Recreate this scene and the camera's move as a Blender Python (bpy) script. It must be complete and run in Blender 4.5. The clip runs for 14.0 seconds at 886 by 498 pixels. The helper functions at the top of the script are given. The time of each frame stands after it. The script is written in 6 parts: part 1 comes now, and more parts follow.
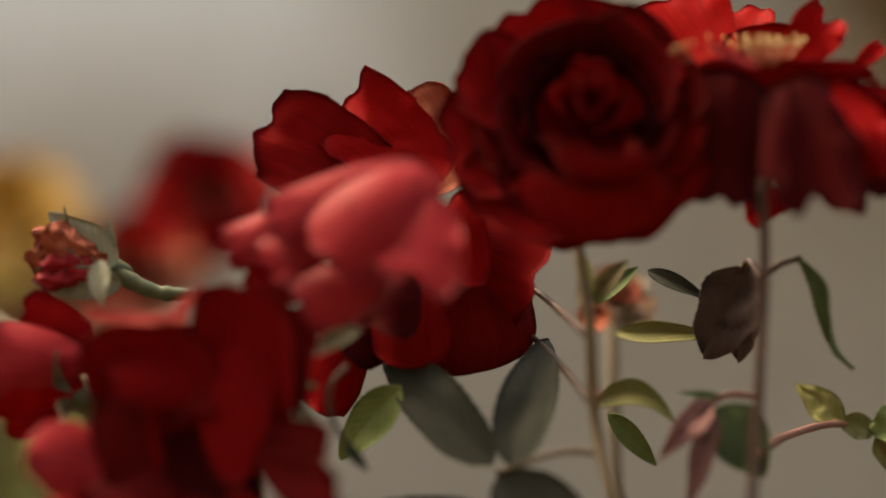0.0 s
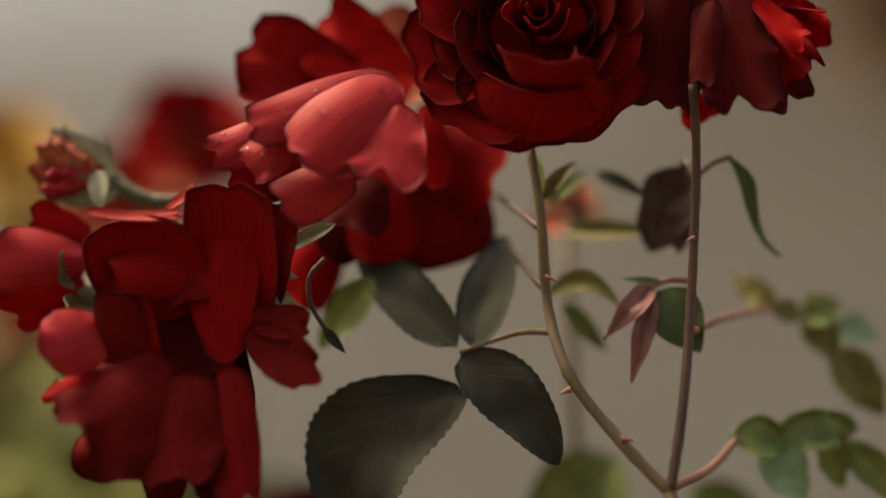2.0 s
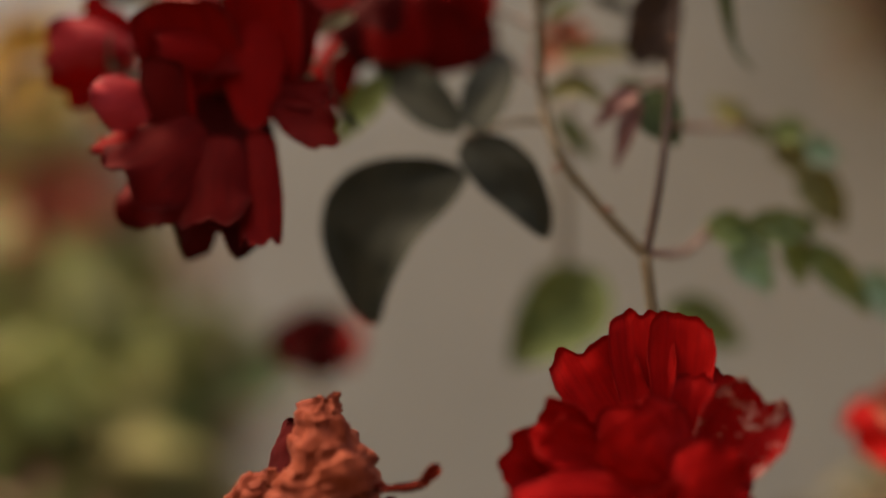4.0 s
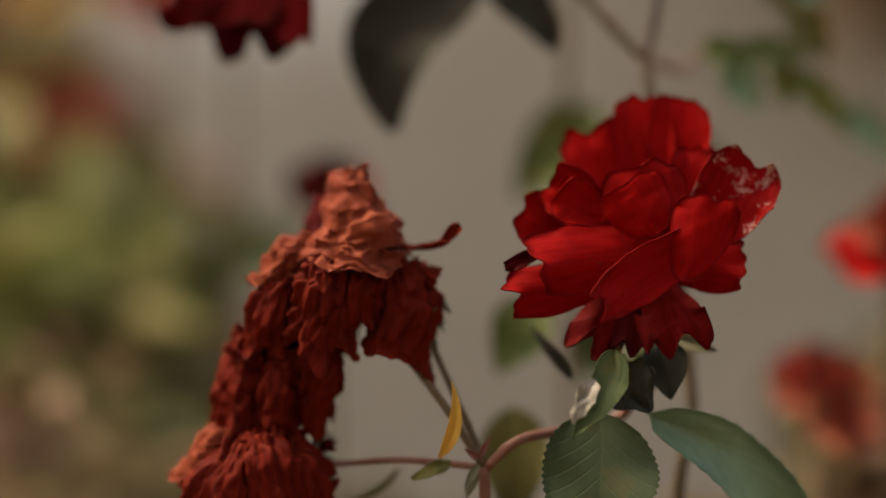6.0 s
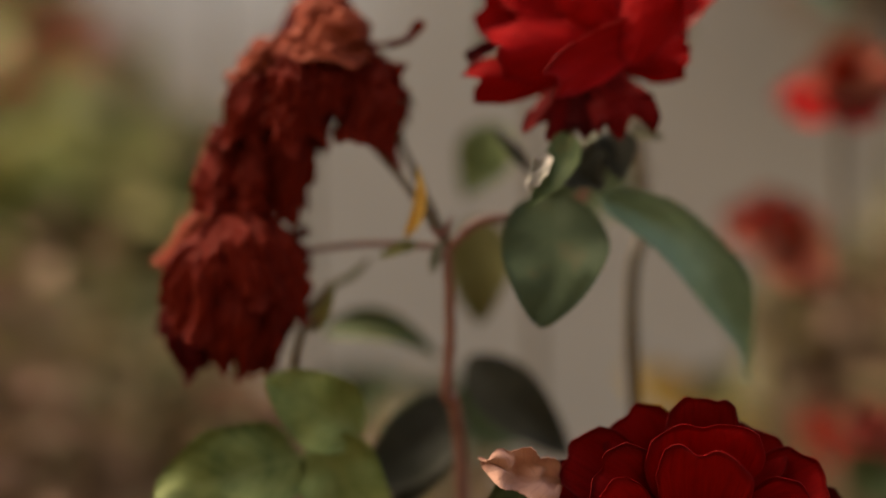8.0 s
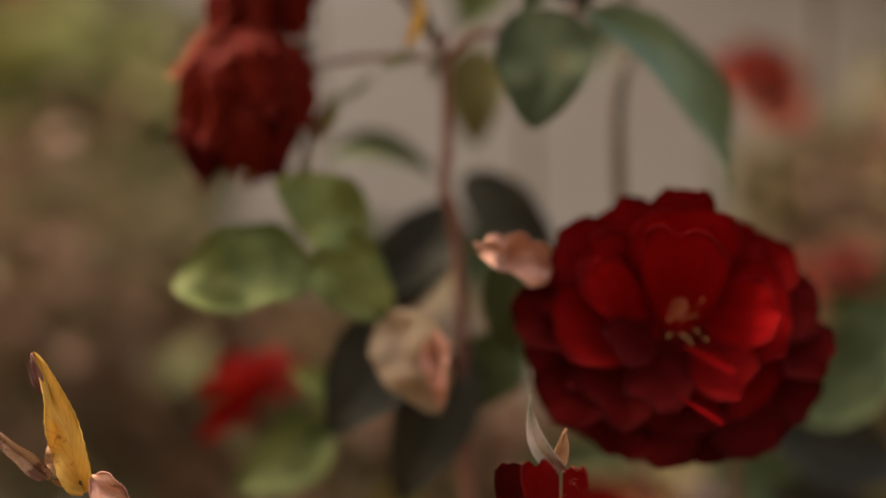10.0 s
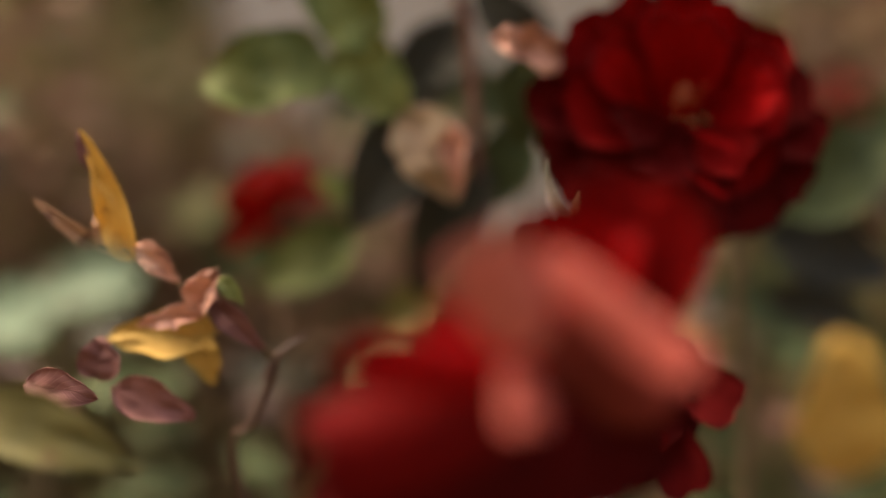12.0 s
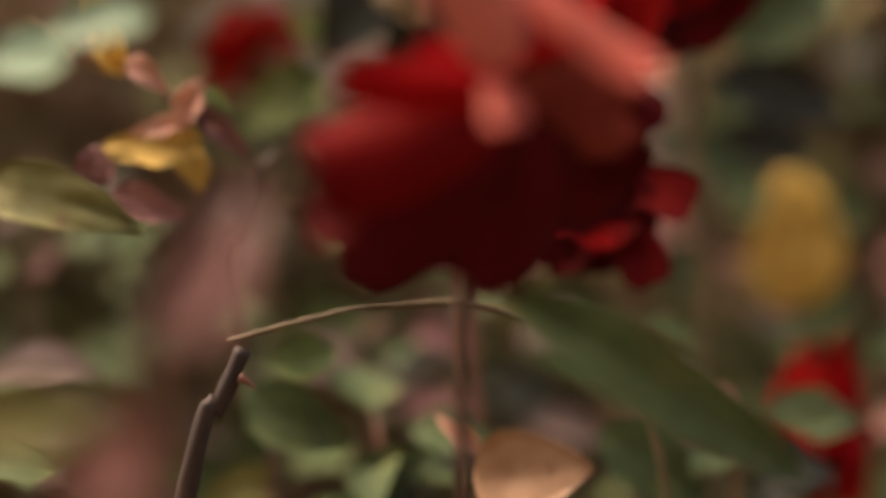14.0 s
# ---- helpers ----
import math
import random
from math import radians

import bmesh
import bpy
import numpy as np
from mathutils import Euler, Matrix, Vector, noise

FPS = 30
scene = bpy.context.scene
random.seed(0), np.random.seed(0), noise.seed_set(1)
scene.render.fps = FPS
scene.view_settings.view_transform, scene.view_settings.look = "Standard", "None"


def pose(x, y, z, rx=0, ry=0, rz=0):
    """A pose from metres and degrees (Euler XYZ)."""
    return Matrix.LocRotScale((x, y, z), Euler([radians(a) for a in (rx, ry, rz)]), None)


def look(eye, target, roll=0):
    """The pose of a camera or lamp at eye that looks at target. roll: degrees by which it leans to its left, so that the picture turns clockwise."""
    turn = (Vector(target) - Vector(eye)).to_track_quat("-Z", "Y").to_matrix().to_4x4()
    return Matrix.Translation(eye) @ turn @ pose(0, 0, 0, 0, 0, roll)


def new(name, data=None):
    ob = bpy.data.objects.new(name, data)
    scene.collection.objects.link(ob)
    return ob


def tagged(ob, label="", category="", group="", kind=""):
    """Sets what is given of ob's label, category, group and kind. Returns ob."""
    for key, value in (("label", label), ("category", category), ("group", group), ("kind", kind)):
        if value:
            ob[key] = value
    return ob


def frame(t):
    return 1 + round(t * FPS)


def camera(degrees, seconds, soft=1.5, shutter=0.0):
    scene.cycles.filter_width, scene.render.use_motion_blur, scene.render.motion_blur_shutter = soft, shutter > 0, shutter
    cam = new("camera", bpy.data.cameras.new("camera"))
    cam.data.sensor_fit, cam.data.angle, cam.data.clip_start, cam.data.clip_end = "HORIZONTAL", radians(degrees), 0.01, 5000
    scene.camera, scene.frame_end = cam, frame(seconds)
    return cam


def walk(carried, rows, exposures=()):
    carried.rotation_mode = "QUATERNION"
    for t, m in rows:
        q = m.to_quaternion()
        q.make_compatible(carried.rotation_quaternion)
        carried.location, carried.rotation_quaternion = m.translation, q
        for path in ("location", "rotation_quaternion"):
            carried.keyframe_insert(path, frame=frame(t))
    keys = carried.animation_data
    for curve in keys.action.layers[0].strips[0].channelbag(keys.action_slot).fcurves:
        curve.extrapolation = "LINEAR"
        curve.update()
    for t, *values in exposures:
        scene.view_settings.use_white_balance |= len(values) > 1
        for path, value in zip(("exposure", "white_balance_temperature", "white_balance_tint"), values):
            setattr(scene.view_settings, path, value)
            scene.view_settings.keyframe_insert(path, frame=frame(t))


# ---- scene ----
# ---- camera and walk ----
cam = camera(34.0, 14.0, soft=1.6)
cam.data.dof.use_dof = True
cam.data.dof.focus_distance = 0.433
cam.data.dof.aperture_fstop = 1.7
walk(cam, [
    (0.0, pose(0.0052, -0.2884, 1.0043, 92.57, 0.11, 1.80)),
    (0.5, pose(0.0099, -0.2978, 1.0026, 92.68, 0.06, 1.50)),
    (1.0, pose(0.0132, -0.3102, 1.0018, 92.52, 0.54, 1.28)),
    (1.5, pose(0.0104, -0.3213, 0.9970, 91.55, 1.13, 1.03)),
    (2.0, pose(0.0113, -0.3323, 0.9836, 91.15, 1.17, 1.14)),
    (2.5, pose(0.0114, -0.3438, 0.9691, 91.26, 1.07, 1.25)),
    (5.0, pose(0.0101, -0.4040, 0.8667, 92.22, -1.59, 0.98)),
    (5.5, pose(0.0030, -0.4121, 0.8541, 91.69, -1.17, 0.79)),
    (6.0, pose(0.0006, -0.4210, 0.8382, 91.63, -1.16, 0.38)),
    (6.5, pose(0.0009, -0.4287, 0.8102, 92.58, -0.99, 0.13)),
    (7.0, pose(0.0044, -0.4331, 0.7911, 92.53, -0.79, 0.53)),
    (7.5, pose(0.0072, -0.4419, 0.7830, 91.63, -0.56, 0.19)),
    (8.0, pose(0.0095, -0.4499, 0.7640, 92.30, -0.80, -0.08)),
    (10.5, pose(0.0099, -0.4885, 0.7009, 89.89, -0.43, -0.32)),
    (11.0, pose(0.0049, -0.4958, 0.6896, 89.06, -0.34, -0.70)),
    (11.5, pose(0.0027, -0.5054, 0.6774, 88.36, -0.10, -0.60)),
    (12.0, pose(-0.0033, -0.5105, 0.6586, 88.37, 0.25, -0.97)),
    (12.5, pose(-0.0090, -0.5150, 0.6445, 87.95, 0.35, -1.42)),
    (13.0, pose(-0.0128, -0.5230, 0.6346, 87.63, 0.50, -2.01)),
    (13.5, pose(-0.0145, -0.5308, 0.6151, 88.00, 1.15, -2.50)),
    (14.0, pose(-0.0122, -0.5433, 0.6060, 86.97, 1.54, -2.86)),
], exposures=[(0.0, 2.28, 9000, 13), (5.0, 2.28, 9000, 17), (8.0, 2.32, 8950, 18), (10.5, 2.62, 8750, 23), (14.0, 2.5, 8750, 23)])

# ---- world, sun, exposure ----
world = bpy.data.worlds.new("overcast_sky")
scene.world = world
world.use_nodes = True
wn = world.node_tree
sky = wn.nodes.new("ShaderNodeTexSky")
sky.sky_type, sky.sun_disc = "NISHITA", False
sky.sun_elevation, sky.sun_rotation = radians(58), math.atan2(-0.45, 0.2)
sky.dust_density, sky.air_density = 4.0, 1.0
wn.nodes["Background"].inputs[1].default_value = 0.1
wn.links.new(sky.outputs[0], wn.nodes["Background"].inputs[0])

sun_data = bpy.data.lights.new("sun", "SUN")
sun_data.energy, sun_data.angle, sun_data.color = 1.15, radians(22), (1.0, 0.94, 0.85)
sun = new("sun", sun_data)
sun.matrix_world = look((-0.45, 0.2, 0.85), (0, 0, 0))


# ---- materials ----
def nodes_of(name):
    m = bpy.data.materials.new(name)
    m.use_nodes = True
    t = m.node_tree
    return m, t, t.nodes["Principled BSDF"]


def node(t, kind, **values):
    n = t.nodes.new(kind)
    for k, v in values.items():
        n.inputs[k.replace("_", " ")].default_value = v
    return n


def ramp(t, fac, stops):
    r = t.nodes.new("ShaderNodeValToRGB")
    e = r.color_ramp.elements
    while len(e) < len(stops):
        e.new(0.5)
    for el, (p, c) in zip(e, stops):
        el.position, el.color = p, (*c, 1)
    t.links.new(fac, r.inputs[0])
    return r.outputs[0]


def mix(t, fac, a, b, mode="MIX"):
    m = t.nodes.new("ShaderNodeMix")
    m.data_type, m.blend_type = "RGBA", mode
    for socket, v in ((m.inputs[0], fac), (m.inputs[6], a), (m.inputs[7], b)):
        if isinstance(v, (int, float)):
            socket.default_value = v
        elif isinstance(v, tuple):
            socket.default_value = (*v, 1)
        else:
            t.links.new(v, socket)
    return m.outputs[2]


def uv_scaled(t, sx, sy):
    uv = t.nodes.new("ShaderNodeUVMap")
    mp = t.nodes.new("ShaderNodeMapping")
    mp.inputs["Scale"].default_value = (sx, sy, 1)
    t.links.new(uv.outputs[0], mp.inputs[0])
    return uv.outputs[0], mp.outputs[0]


def bump(t, height, strength, distance, b):
    n = node(t, "ShaderNodeBump", Strength=strength, Distance=distance)
    t.links.new(height, n.inputs["Height"])
    t.links.new(n.outputs[0], b.inputs["Normal"])
    return n


def thin(t, b, colour, share):
    """Lets some light through a thin petal or leaf."""
    tr = t.nodes.new("ShaderNodeBsdfTranslucent")
    t.links.new(colour, tr.inputs[0])
    mx = t.nodes.new("ShaderNodeMixShader")
    mx.inputs[0].default_value = share
    t.links.new(b.outputs[0], mx.inputs[1])
    t.links.new(tr.outputs[0], mx.inputs[2])
    t.links.new(mx.outputs[0], t.nodes["Material Output"].inputs[0])


def petal_material(name, deep, light, edge, sheen=0.01, rough=0.6, share=0.2, rim_mix=0.5, marks=None, wrinkle=False):
    m, t, b = nodes_of(name)
    uv, streaks = uv_scaled(t, 26, 2.2)
    n1 = node(t, "ShaderNodeTexNoise", Scale=1.0, Detail=4.0, Roughness=0.6)
    t.links.new(streaks, n1.inputs["Vector"])
    geo = t.nodes.new("ShaderNodeNewGeometry")
    n2 = node(t, "ShaderNodeTexNoise", Scale=85.0, Detail=3.0)
    t.links.new(geo.outputs["Position"], n2.inputs["Vector"])
    c = ramp(t, n1.outputs[0], [(0.25, deep), (0.8, light)])
    c = mix(t, ramp(t, n2.outputs[0], [(0.35, (0.0,) * 3), (0.75, (0.5,) * 3)]), c, light)
    # a darker, drier rim
    sep = t.nodes.new("ShaderNodeSeparateXYZ")
    t.links.new(uv, sep.inputs[0])
    far = t.nodes.new("ShaderNodeVectorMath")
    far.operation = "DISTANCE"
    far.inputs[1].default_value = (0.5, 0.5, 0)
    t.links.new(uv, far.inputs[0])
    add = node(t, "ShaderNodeMath")
    add.operation = "MULTIPLY_ADD"
    t.links.new(n2.outputs[0], add.inputs[0])
    add.inputs[1].default_value = 0.14
    t.links.new(far.outputs["Value"], add.inputs[2])
    c = mix(t, ramp(t, add.outputs[0], [(0.525, (0.0,) * 3), (0.6, (rim_mix,) * 3)]), c, edge)
    if marks:
        n4 = node(t, "ShaderNodeTexNoise", Scale=800.0, Detail=4.0, Roughness=0.75)
        t.links.new(geo.outputs["Position"], n4.inputs["Vector"])
        n5 = node(t, "ShaderNodeTexNoise", Scale=170.0, Detail=2.0)
        t.links.new(geo.outputs["Position"], n5.inputs["Vector"])
        both = node(t, "ShaderNodeMath")
        both.operation = "MULTIPLY"
        t.links.new(n4.outputs[0], both.inputs[0])
        t.links.new(n5.outputs[0], both.inputs[1])
        c = mix(t, ramp(t, both.outputs[0], [(0.31, (0.0,) * 3), (0.4, (0.65,) * 3)]), c, ramp(t, n5.outputs[0], [(0.0, marks), (1.0, marks)]))
    t.links.new(c, b.inputs["Base Color"])
    b.inputs["Roughness"].default_value = rough
    b.inputs["Specular IOR Level"].default_value = 0.08 if light[0] > 0.33 else 0.03
    b.inputs["Sheen Weight"].default_value = sheen
    b.inputs["Sheen Roughness"].default_value = 0.45
    b.inputs["Sheen Tint"].default_value = (1.0, 0.55, 0.5, 1)
    n3 = node(t, "ShaderNodeTexNoise", Scale=900.0, Detail=2.0)
    t.links.new(geo.outputs["Position"], n3.inputs["Vector"])
    h = mix(t, 0.3, n1.outputs[0], n3.outputs[0])
    if wrinkle:
        # papery creases
        n6 = node(t, "ShaderNodeTexNoise", Scale=230.0, Detail=4.0, Roughness=0.6)
        n6.noise_type = "RIDGED_MULTIFRACTAL"
        t.links.new(geo.outputs["Position"], n6.inputs["Vector"])
        bump(t, n6.outputs[0], 0.6, 0.0012, b)
    else:
        bump(t, h, 0.35, 0.0006, b)
    thin(t, b, c, share)
    return m


def leaf_material(name, dark, light, vein, rough=0.42, share=0.18, spots=None):
    m, t, b = nodes_of(name)
    uv, _ = uv_scaled(t, 1, 1)
    sep = t.nodes.new("ShaderNodeSeparateXYZ")
    t.links.new(uv, sep.inputs[0])
    off = node(t, "ShaderNodeMath")
    off.operation = "SUBTRACT"
    t.links.new(sep.outputs[0], off.inputs[0])
    off.inputs[1].default_value = 0.5
    ab = node(t, "ShaderNodeMath")
    ab.operation = "ABSOLUTE"
    t.links.new(off.outputs[0], ab.inputs[0])
    slant = node(t, "ShaderNodeMath")
    slant.operation = "MULTIPLY_ADD"
    t.links.new(ab.outputs[0], slant.inputs[0])
    slant.inputs[1].default_value = -0.55
    t.links.new(sep.outputs[1], slant.inputs[2])
    wave = node(t, "ShaderNodeMath")
    wave.operation = "MULTIPLY"
    t.links.new(slant.outputs[0], wave.inputs[0])
    wave.inputs[1].default_value = 9.0
    frac = node(t, "ShaderNodeMath")
    frac.operation = "PINGPONG"
    t.links.new(wave.outputs[0], frac.inputs[0])
    frac.inputs[1].default_value = 0.5
    side = ramp(t, frac.outputs[0], [(0.0, (1.0,) * 3), (0.12, (0.0,) * 3)])
    mid = ramp(t, ab.outputs[0], [(0.0, (1.0,) * 3), (0.035, (0.0,) * 3)])
    veins = mix(t, 1.0, side, mid, "LIGHTEN")
    geo = t.nodes.new("ShaderNodeNewGeometry")
    n1 = node(t, "ShaderNodeTexNoise", Scale=70.0, Detail=5.0, Roughness=0.6)
    t.links.new(geo.outputs["Position"], n1.inputs["Vector"])
    n2 = node(t, "ShaderNodeTexNoise", Scale=600.0, Detail=3.0)
    t.links.new(geo.outputs["Position"], n2.inputs["Vector"])
    c = ramp(t, n1.outputs[0], [(0.3, dark), (0.72, light)])
    if spots:
        c = mix(t, ramp(t, n1.outputs[0], [(0.6, (0.0,) * 3), (0.66, (0.9,) * 3)]), c, spots)
    fac = node(t, "ShaderNodeMath")
    fac.operation = "MULTIPLY"
    t.links.new(veins, fac.inputs[0])
    fac.inputs[1].default_value = 0.28
    c = mix(t, fac.outputs[0], c, vein)
    info = t.nodes.new("ShaderNodeObjectInfo")
    hs = t.nodes.new("ShaderNodeHueSaturation")
    mr = node(t, "ShaderNodeMapRange")
    mr.inputs[3].default_value, mr.inputs[4].default_value = 0.8, 1.2
    t.links.new(info.outputs["Random"], mr.inputs[0])
    t.links.new(mr.outputs[0], hs.inputs["Value"])
    t.links.new(c, hs.inputs["Color"])
    c = hs.outputs[0]
    t.links.new(c, b.inputs["Base Color"])
    b.inputs["Roughness"].default_value = rough
    b.inputs["Specular IOR Level"].default_value = 0.25
    h = mix(t, 0.25, veins, n2.outputs[0])
    bump(t, h, 0.4, -0.0004, b)
    thin(t, b, c, share)
    return m


def plain_material(name, a, c2, scale, rough, height=0.3, dist=0.0005, detail=6.0, stretch=(1, 1, 1)):
    m, t, b = nodes_of(name)
    geo = t.nodes.new("ShaderNodeNewGeometry")
    mp = t.nodes.new("ShaderNodeMapping")
    mp.inputs["Scale"].default_value = stretch
    t.links.new(geo.outputs["Position"], mp.inputs[0])
    n1 = node(t, "ShaderNodeTexNoise", Scale=scale, Detail=detail, Roughness=0.6)
    t.links.new(mp.outputs[0], n1.inputs["Vector"])
    n2 = node(t, "ShaderNodeTexNoise", Scale=scale * 11, Detail=4.0)
    t.links.new(mp.outputs[0], n2.inputs["Vector"])
    c = ramp(t, n1.outputs[0], [(0.3, a), (0.7, c2)])
    c = mix(t, 0.25, c, ramp(t, n2.outputs[0], [(0.3, tuple(v * 0.6 for v in a)), (0.7, c2)]))
    t.links.new(c, b.inputs["Base Color"])
    b.inputs["Roughness"].default_value = rough
    b.inputs["Specular IOR Level"].default_value = 0.2
    bump(t, n2.outputs[0], height, dist, b)
    return m


def mixed_leaf_material(name, stops):
    """Leaves of a whole shrub, each of its own shade."""
    m, t, b = nodes_of(name)
    geo = t.nodes.new("ShaderNodeNewGeometry")
    # twigs of like leaves: patches, with some scatter from leaf to leaf
    n0 = node(t, "ShaderNodeTexNoise", Scale=6.5, Detail=1.0)
    t.links.new(geo.outputs["Position"], n0.inputs["Vector"])
    patch = node(t, "ShaderNodeMath")
    patch.operation = "MULTIPLY_ADD"
    t.links.new(n0.outputs[0], patch.inputs[0])
    patch.inputs[1].default_value = 2.3
    patch.inputs[2].default_value = -0.87
    fac = node(t, "ShaderNodeMath")
    fac.operation = "MULTIPLY_ADD"
    t.links.new(geo.outputs["Random Per Island"], fac.inputs[0])
    fac.inputs[1].default_value = 0.4
    t.links.new(patch.outputs[0], fac.inputs[2])
    c = ramp(t, fac.outputs[0], stops)
    n1 = node(t, "ShaderNodeTexNoise", Scale=60.0, Detail=4.0)
    t.links.new(geo.outputs["Position"], n1.inputs["Vector"])
    c = mix(t, ramp(t, n1.outputs[0], [(0.35, (0.0,) * 3), (0.8, (0.5,) * 3)]), c, (0.21, 0.15, 0.09))
    t.links.new(c, b.inputs["Base Color"])
    b.inputs["Roughness"].default_value = 0.7
    b.inputs["Specular IOR Level"].default_value = 0.12
    bump(t, n1.outputs[0], 0.3, 0.001, b)
    thin(t, b, c, 0.2)
    return m


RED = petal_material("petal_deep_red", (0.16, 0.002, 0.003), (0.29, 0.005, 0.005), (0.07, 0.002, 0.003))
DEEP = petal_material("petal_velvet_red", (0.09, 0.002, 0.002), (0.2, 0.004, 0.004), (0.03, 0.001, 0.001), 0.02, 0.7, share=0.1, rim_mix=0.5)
# light put into pale pink and salmon, shade into oxblood, maroon and dusky
LIT_PINK = petal_material("petal_lit_pale_pink", (0.34, 0.075, 0.065), (0.52, 0.2, 0.17), (0.36, 0.07, 0.06), 0.15, 0.5)
SHADE_OXBLOOD = petal_material("petal_shade_oxblood", (0.04, 0.002, 0.002), (0.095, 0.004, 0.004), (0.02, 0.001, 0.001), 0.02, 0.75, share=0.08, rim_mix=0.5)
LIT_SALMON = petal_material("petal_lit_salmon", (0.22, 0.03, 0.022), (0.36, 0.085, 0.06), (0.2, 0.025, 0.02), 0.1, 0.6)
SHADE_MAROON = petal_material("petal_shade_maroon", (0.055, 0.002, 0.002), (0.13, 0.004, 0.004), (0.025, 0.001, 0.001), 0.02, 0.7, share=0.1, rim_mix=0.5)
SHADE_DUSKY = petal_material("petal_shade_brown_red", (0.08, 0.012, 0.008), (0.15, 0.026, 0.016), (0.06, 0.006, 0.004), 0.0, 0.8, share=0.06)
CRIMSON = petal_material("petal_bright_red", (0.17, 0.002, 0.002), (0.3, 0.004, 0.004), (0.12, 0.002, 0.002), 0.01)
# pinker than the reds: pale backs plus sheen, both in the colour
PINK = petal_material("petal_sheen_pink_red", (0.2, 0.006, 0.008), (0.34, 0.024, 0.028), (0.05, 0.003, 0.003), 0.05, 0.5, rim_mix=0.6)
BLUSH = petal_material("petal_orange_pink", (0.27, 0.013, 0.012), (0.4, 0.05, 0.038), (0.22, 0.012, 0.01), 0.2, 0.5)
# near-black stand-in for red petals in deep shade
SHADE_BLACK = petal_material("petal_shade_black_red", (0.026, 0.002, 0.002), (0.06, 0.003, 0.003), (0.012, 0.001, 0.001), 0.01, 0.75, share=0.05)
# pale marks imitate glints on wet petals
GLINTED = petal_material("petal_wet_glint_red", (0.15, 0.002, 0.003), (0.28, 0.005, 0.005), (0.1, 0.003, 0.003), 0.02, marks=(0.6, 0.42, 0.36))
WILTED = petal_material("petal_wilted_brown", (0.24, 0.03, 0.02), (0.42, 0.14, 0.07), (0.16, 0.03, 0.015), 0.15, 0.6)
DRIED = petal_material("petal_dried_rust", (0.03, 0.003, 0.002), (0.13, 0.011, 0.005), (0.15, 0.02, 0.009), 0.0, 0.65, 0.06, wrinkle=True, marks=(0.035, 0.006, 0.004))
DRIED_PALE = petal_material("petal_dried_tan", (0.075, 0.009, 0.005), (0.22, 0.05, 0.025), (0.2, 0.042, 0.021), 0.05, 0.6, 0.06, wrinkle=True, marks=(0.07, 0.012, 0.008))
LEAF_DARK = leaf_material("leaf_dark_green", (0.017, 0.021, 0.014), (0.033, 0.036, 0.023), (0.045, 0.047, 0.03), 0.75)
LEAF_PURPLE = leaf_material("leaf_dark_purple", (0.055, 0.038, 0.034), (0.095, 0.065, 0.056), (0.11, 0.08, 0.065), 0.8)
LEAF_DEEP = leaf_material("leaf_deep_green", (0.028, 0.05, 0.022), (0.052, 0.082, 0.036), (0.06, 0.085, 0.042), 0.72, spots=(0.06, 0.07, 0.03))
LEAF_GREEN = leaf_material("leaf_green", (0.034, 0.06, 0.02), (0.07, 0.105, 0.036), (0.065, 0.095, 0.036), 0.68, spots=(0.09, 0.1, 0.03))
LEAF_BLUE = leaf_material("leaf_grey_green", (0.13, 0.23, 0.14), (0.21, 0.34, 0.22), (0.26, 0.38, 0.26), 0.6, 0.3)
LEAF_LIME = leaf_material("leaf_lime_green", (0.07, 0.12, 0.03), (0.2, 0.25, 0.08), (0.24, 0.28, 0.12), 0.65, share=0.3)
LEAF_OLIVE = leaf_material("leaf_olive", (0.1, 0.105, 0.03), (0.18, 0.175, 0.055), (0.22, 0.2, 0.085), 0.65, spots=(0.12, 0.08, 0.03))
LEAF_YELLOW = leaf_material("leaf_yellow", (0.5, 0.31, 0.06), (0.68, 0.45, 0.11), (0.3, 0.14, 0.03), spots=(0.16, 0.06, 0.02), share=0.3)
LEAF_TAN = leaf_material("leaf_withered_tan", (0.27, 0.145, 0.075), (0.44, 0.28, 0.165), (0.2, 0.08, 0.045), spots=(0.12, 0.05, 0.03))
LEAF_ROSY = leaf_material("leaf_young_rosy", (0.13, 0.055, 0.048), (0.22, 0.1, 0.085), (0.25, 0.14, 0.11), 0.65)
LEAF_OCHRE = leaf_material("leaf_ochre", (0.4, 0.27, 0.06), (0.56, 0.38, 0.1), (0.45, 0.3, 0.08), 0.7)
LEAF_FADED = leaf_material("leaf_faded_green_pink", (0.2, 0.16, 0.085), (0.33, 0.25, 0.16), (0.4, 0.22, 0.16), spots=(0.36, 0.18, 0.13))
LEAF_PEACH = leaf_material("leaf_faded_peach", (0.44, 0.21, 0.14), (0.6, 0.36, 0.26), (0.3, 0.15, 0.1), 0.6, spots=(0.22, 0.1, 0.07))
SEPAL = leaf_material("sepal_grey_green", (0.06, 0.065, 0.035), (0.14, 0.14, 0.08), (0.18, 0.18, 0.11))
PALE = leaf_material("sepal_pale", (0.14, 0.15, 0.09), (0.3, 0.3, 0.2), (0.36, 0.35, 0.24))
WHITISH = leaf_material("leaf_mildewed_white", (0.13, 0.14, 0.09), (0.55, 0.52, 0.46), (0.4, 0.34, 0.25))
STEM = plain_material("stem_green_brown", (0.06, 0.048, 0.024), (0.125, 0.09, 0.05), 45, 0.5, stretch=(1, 1, 0.3))
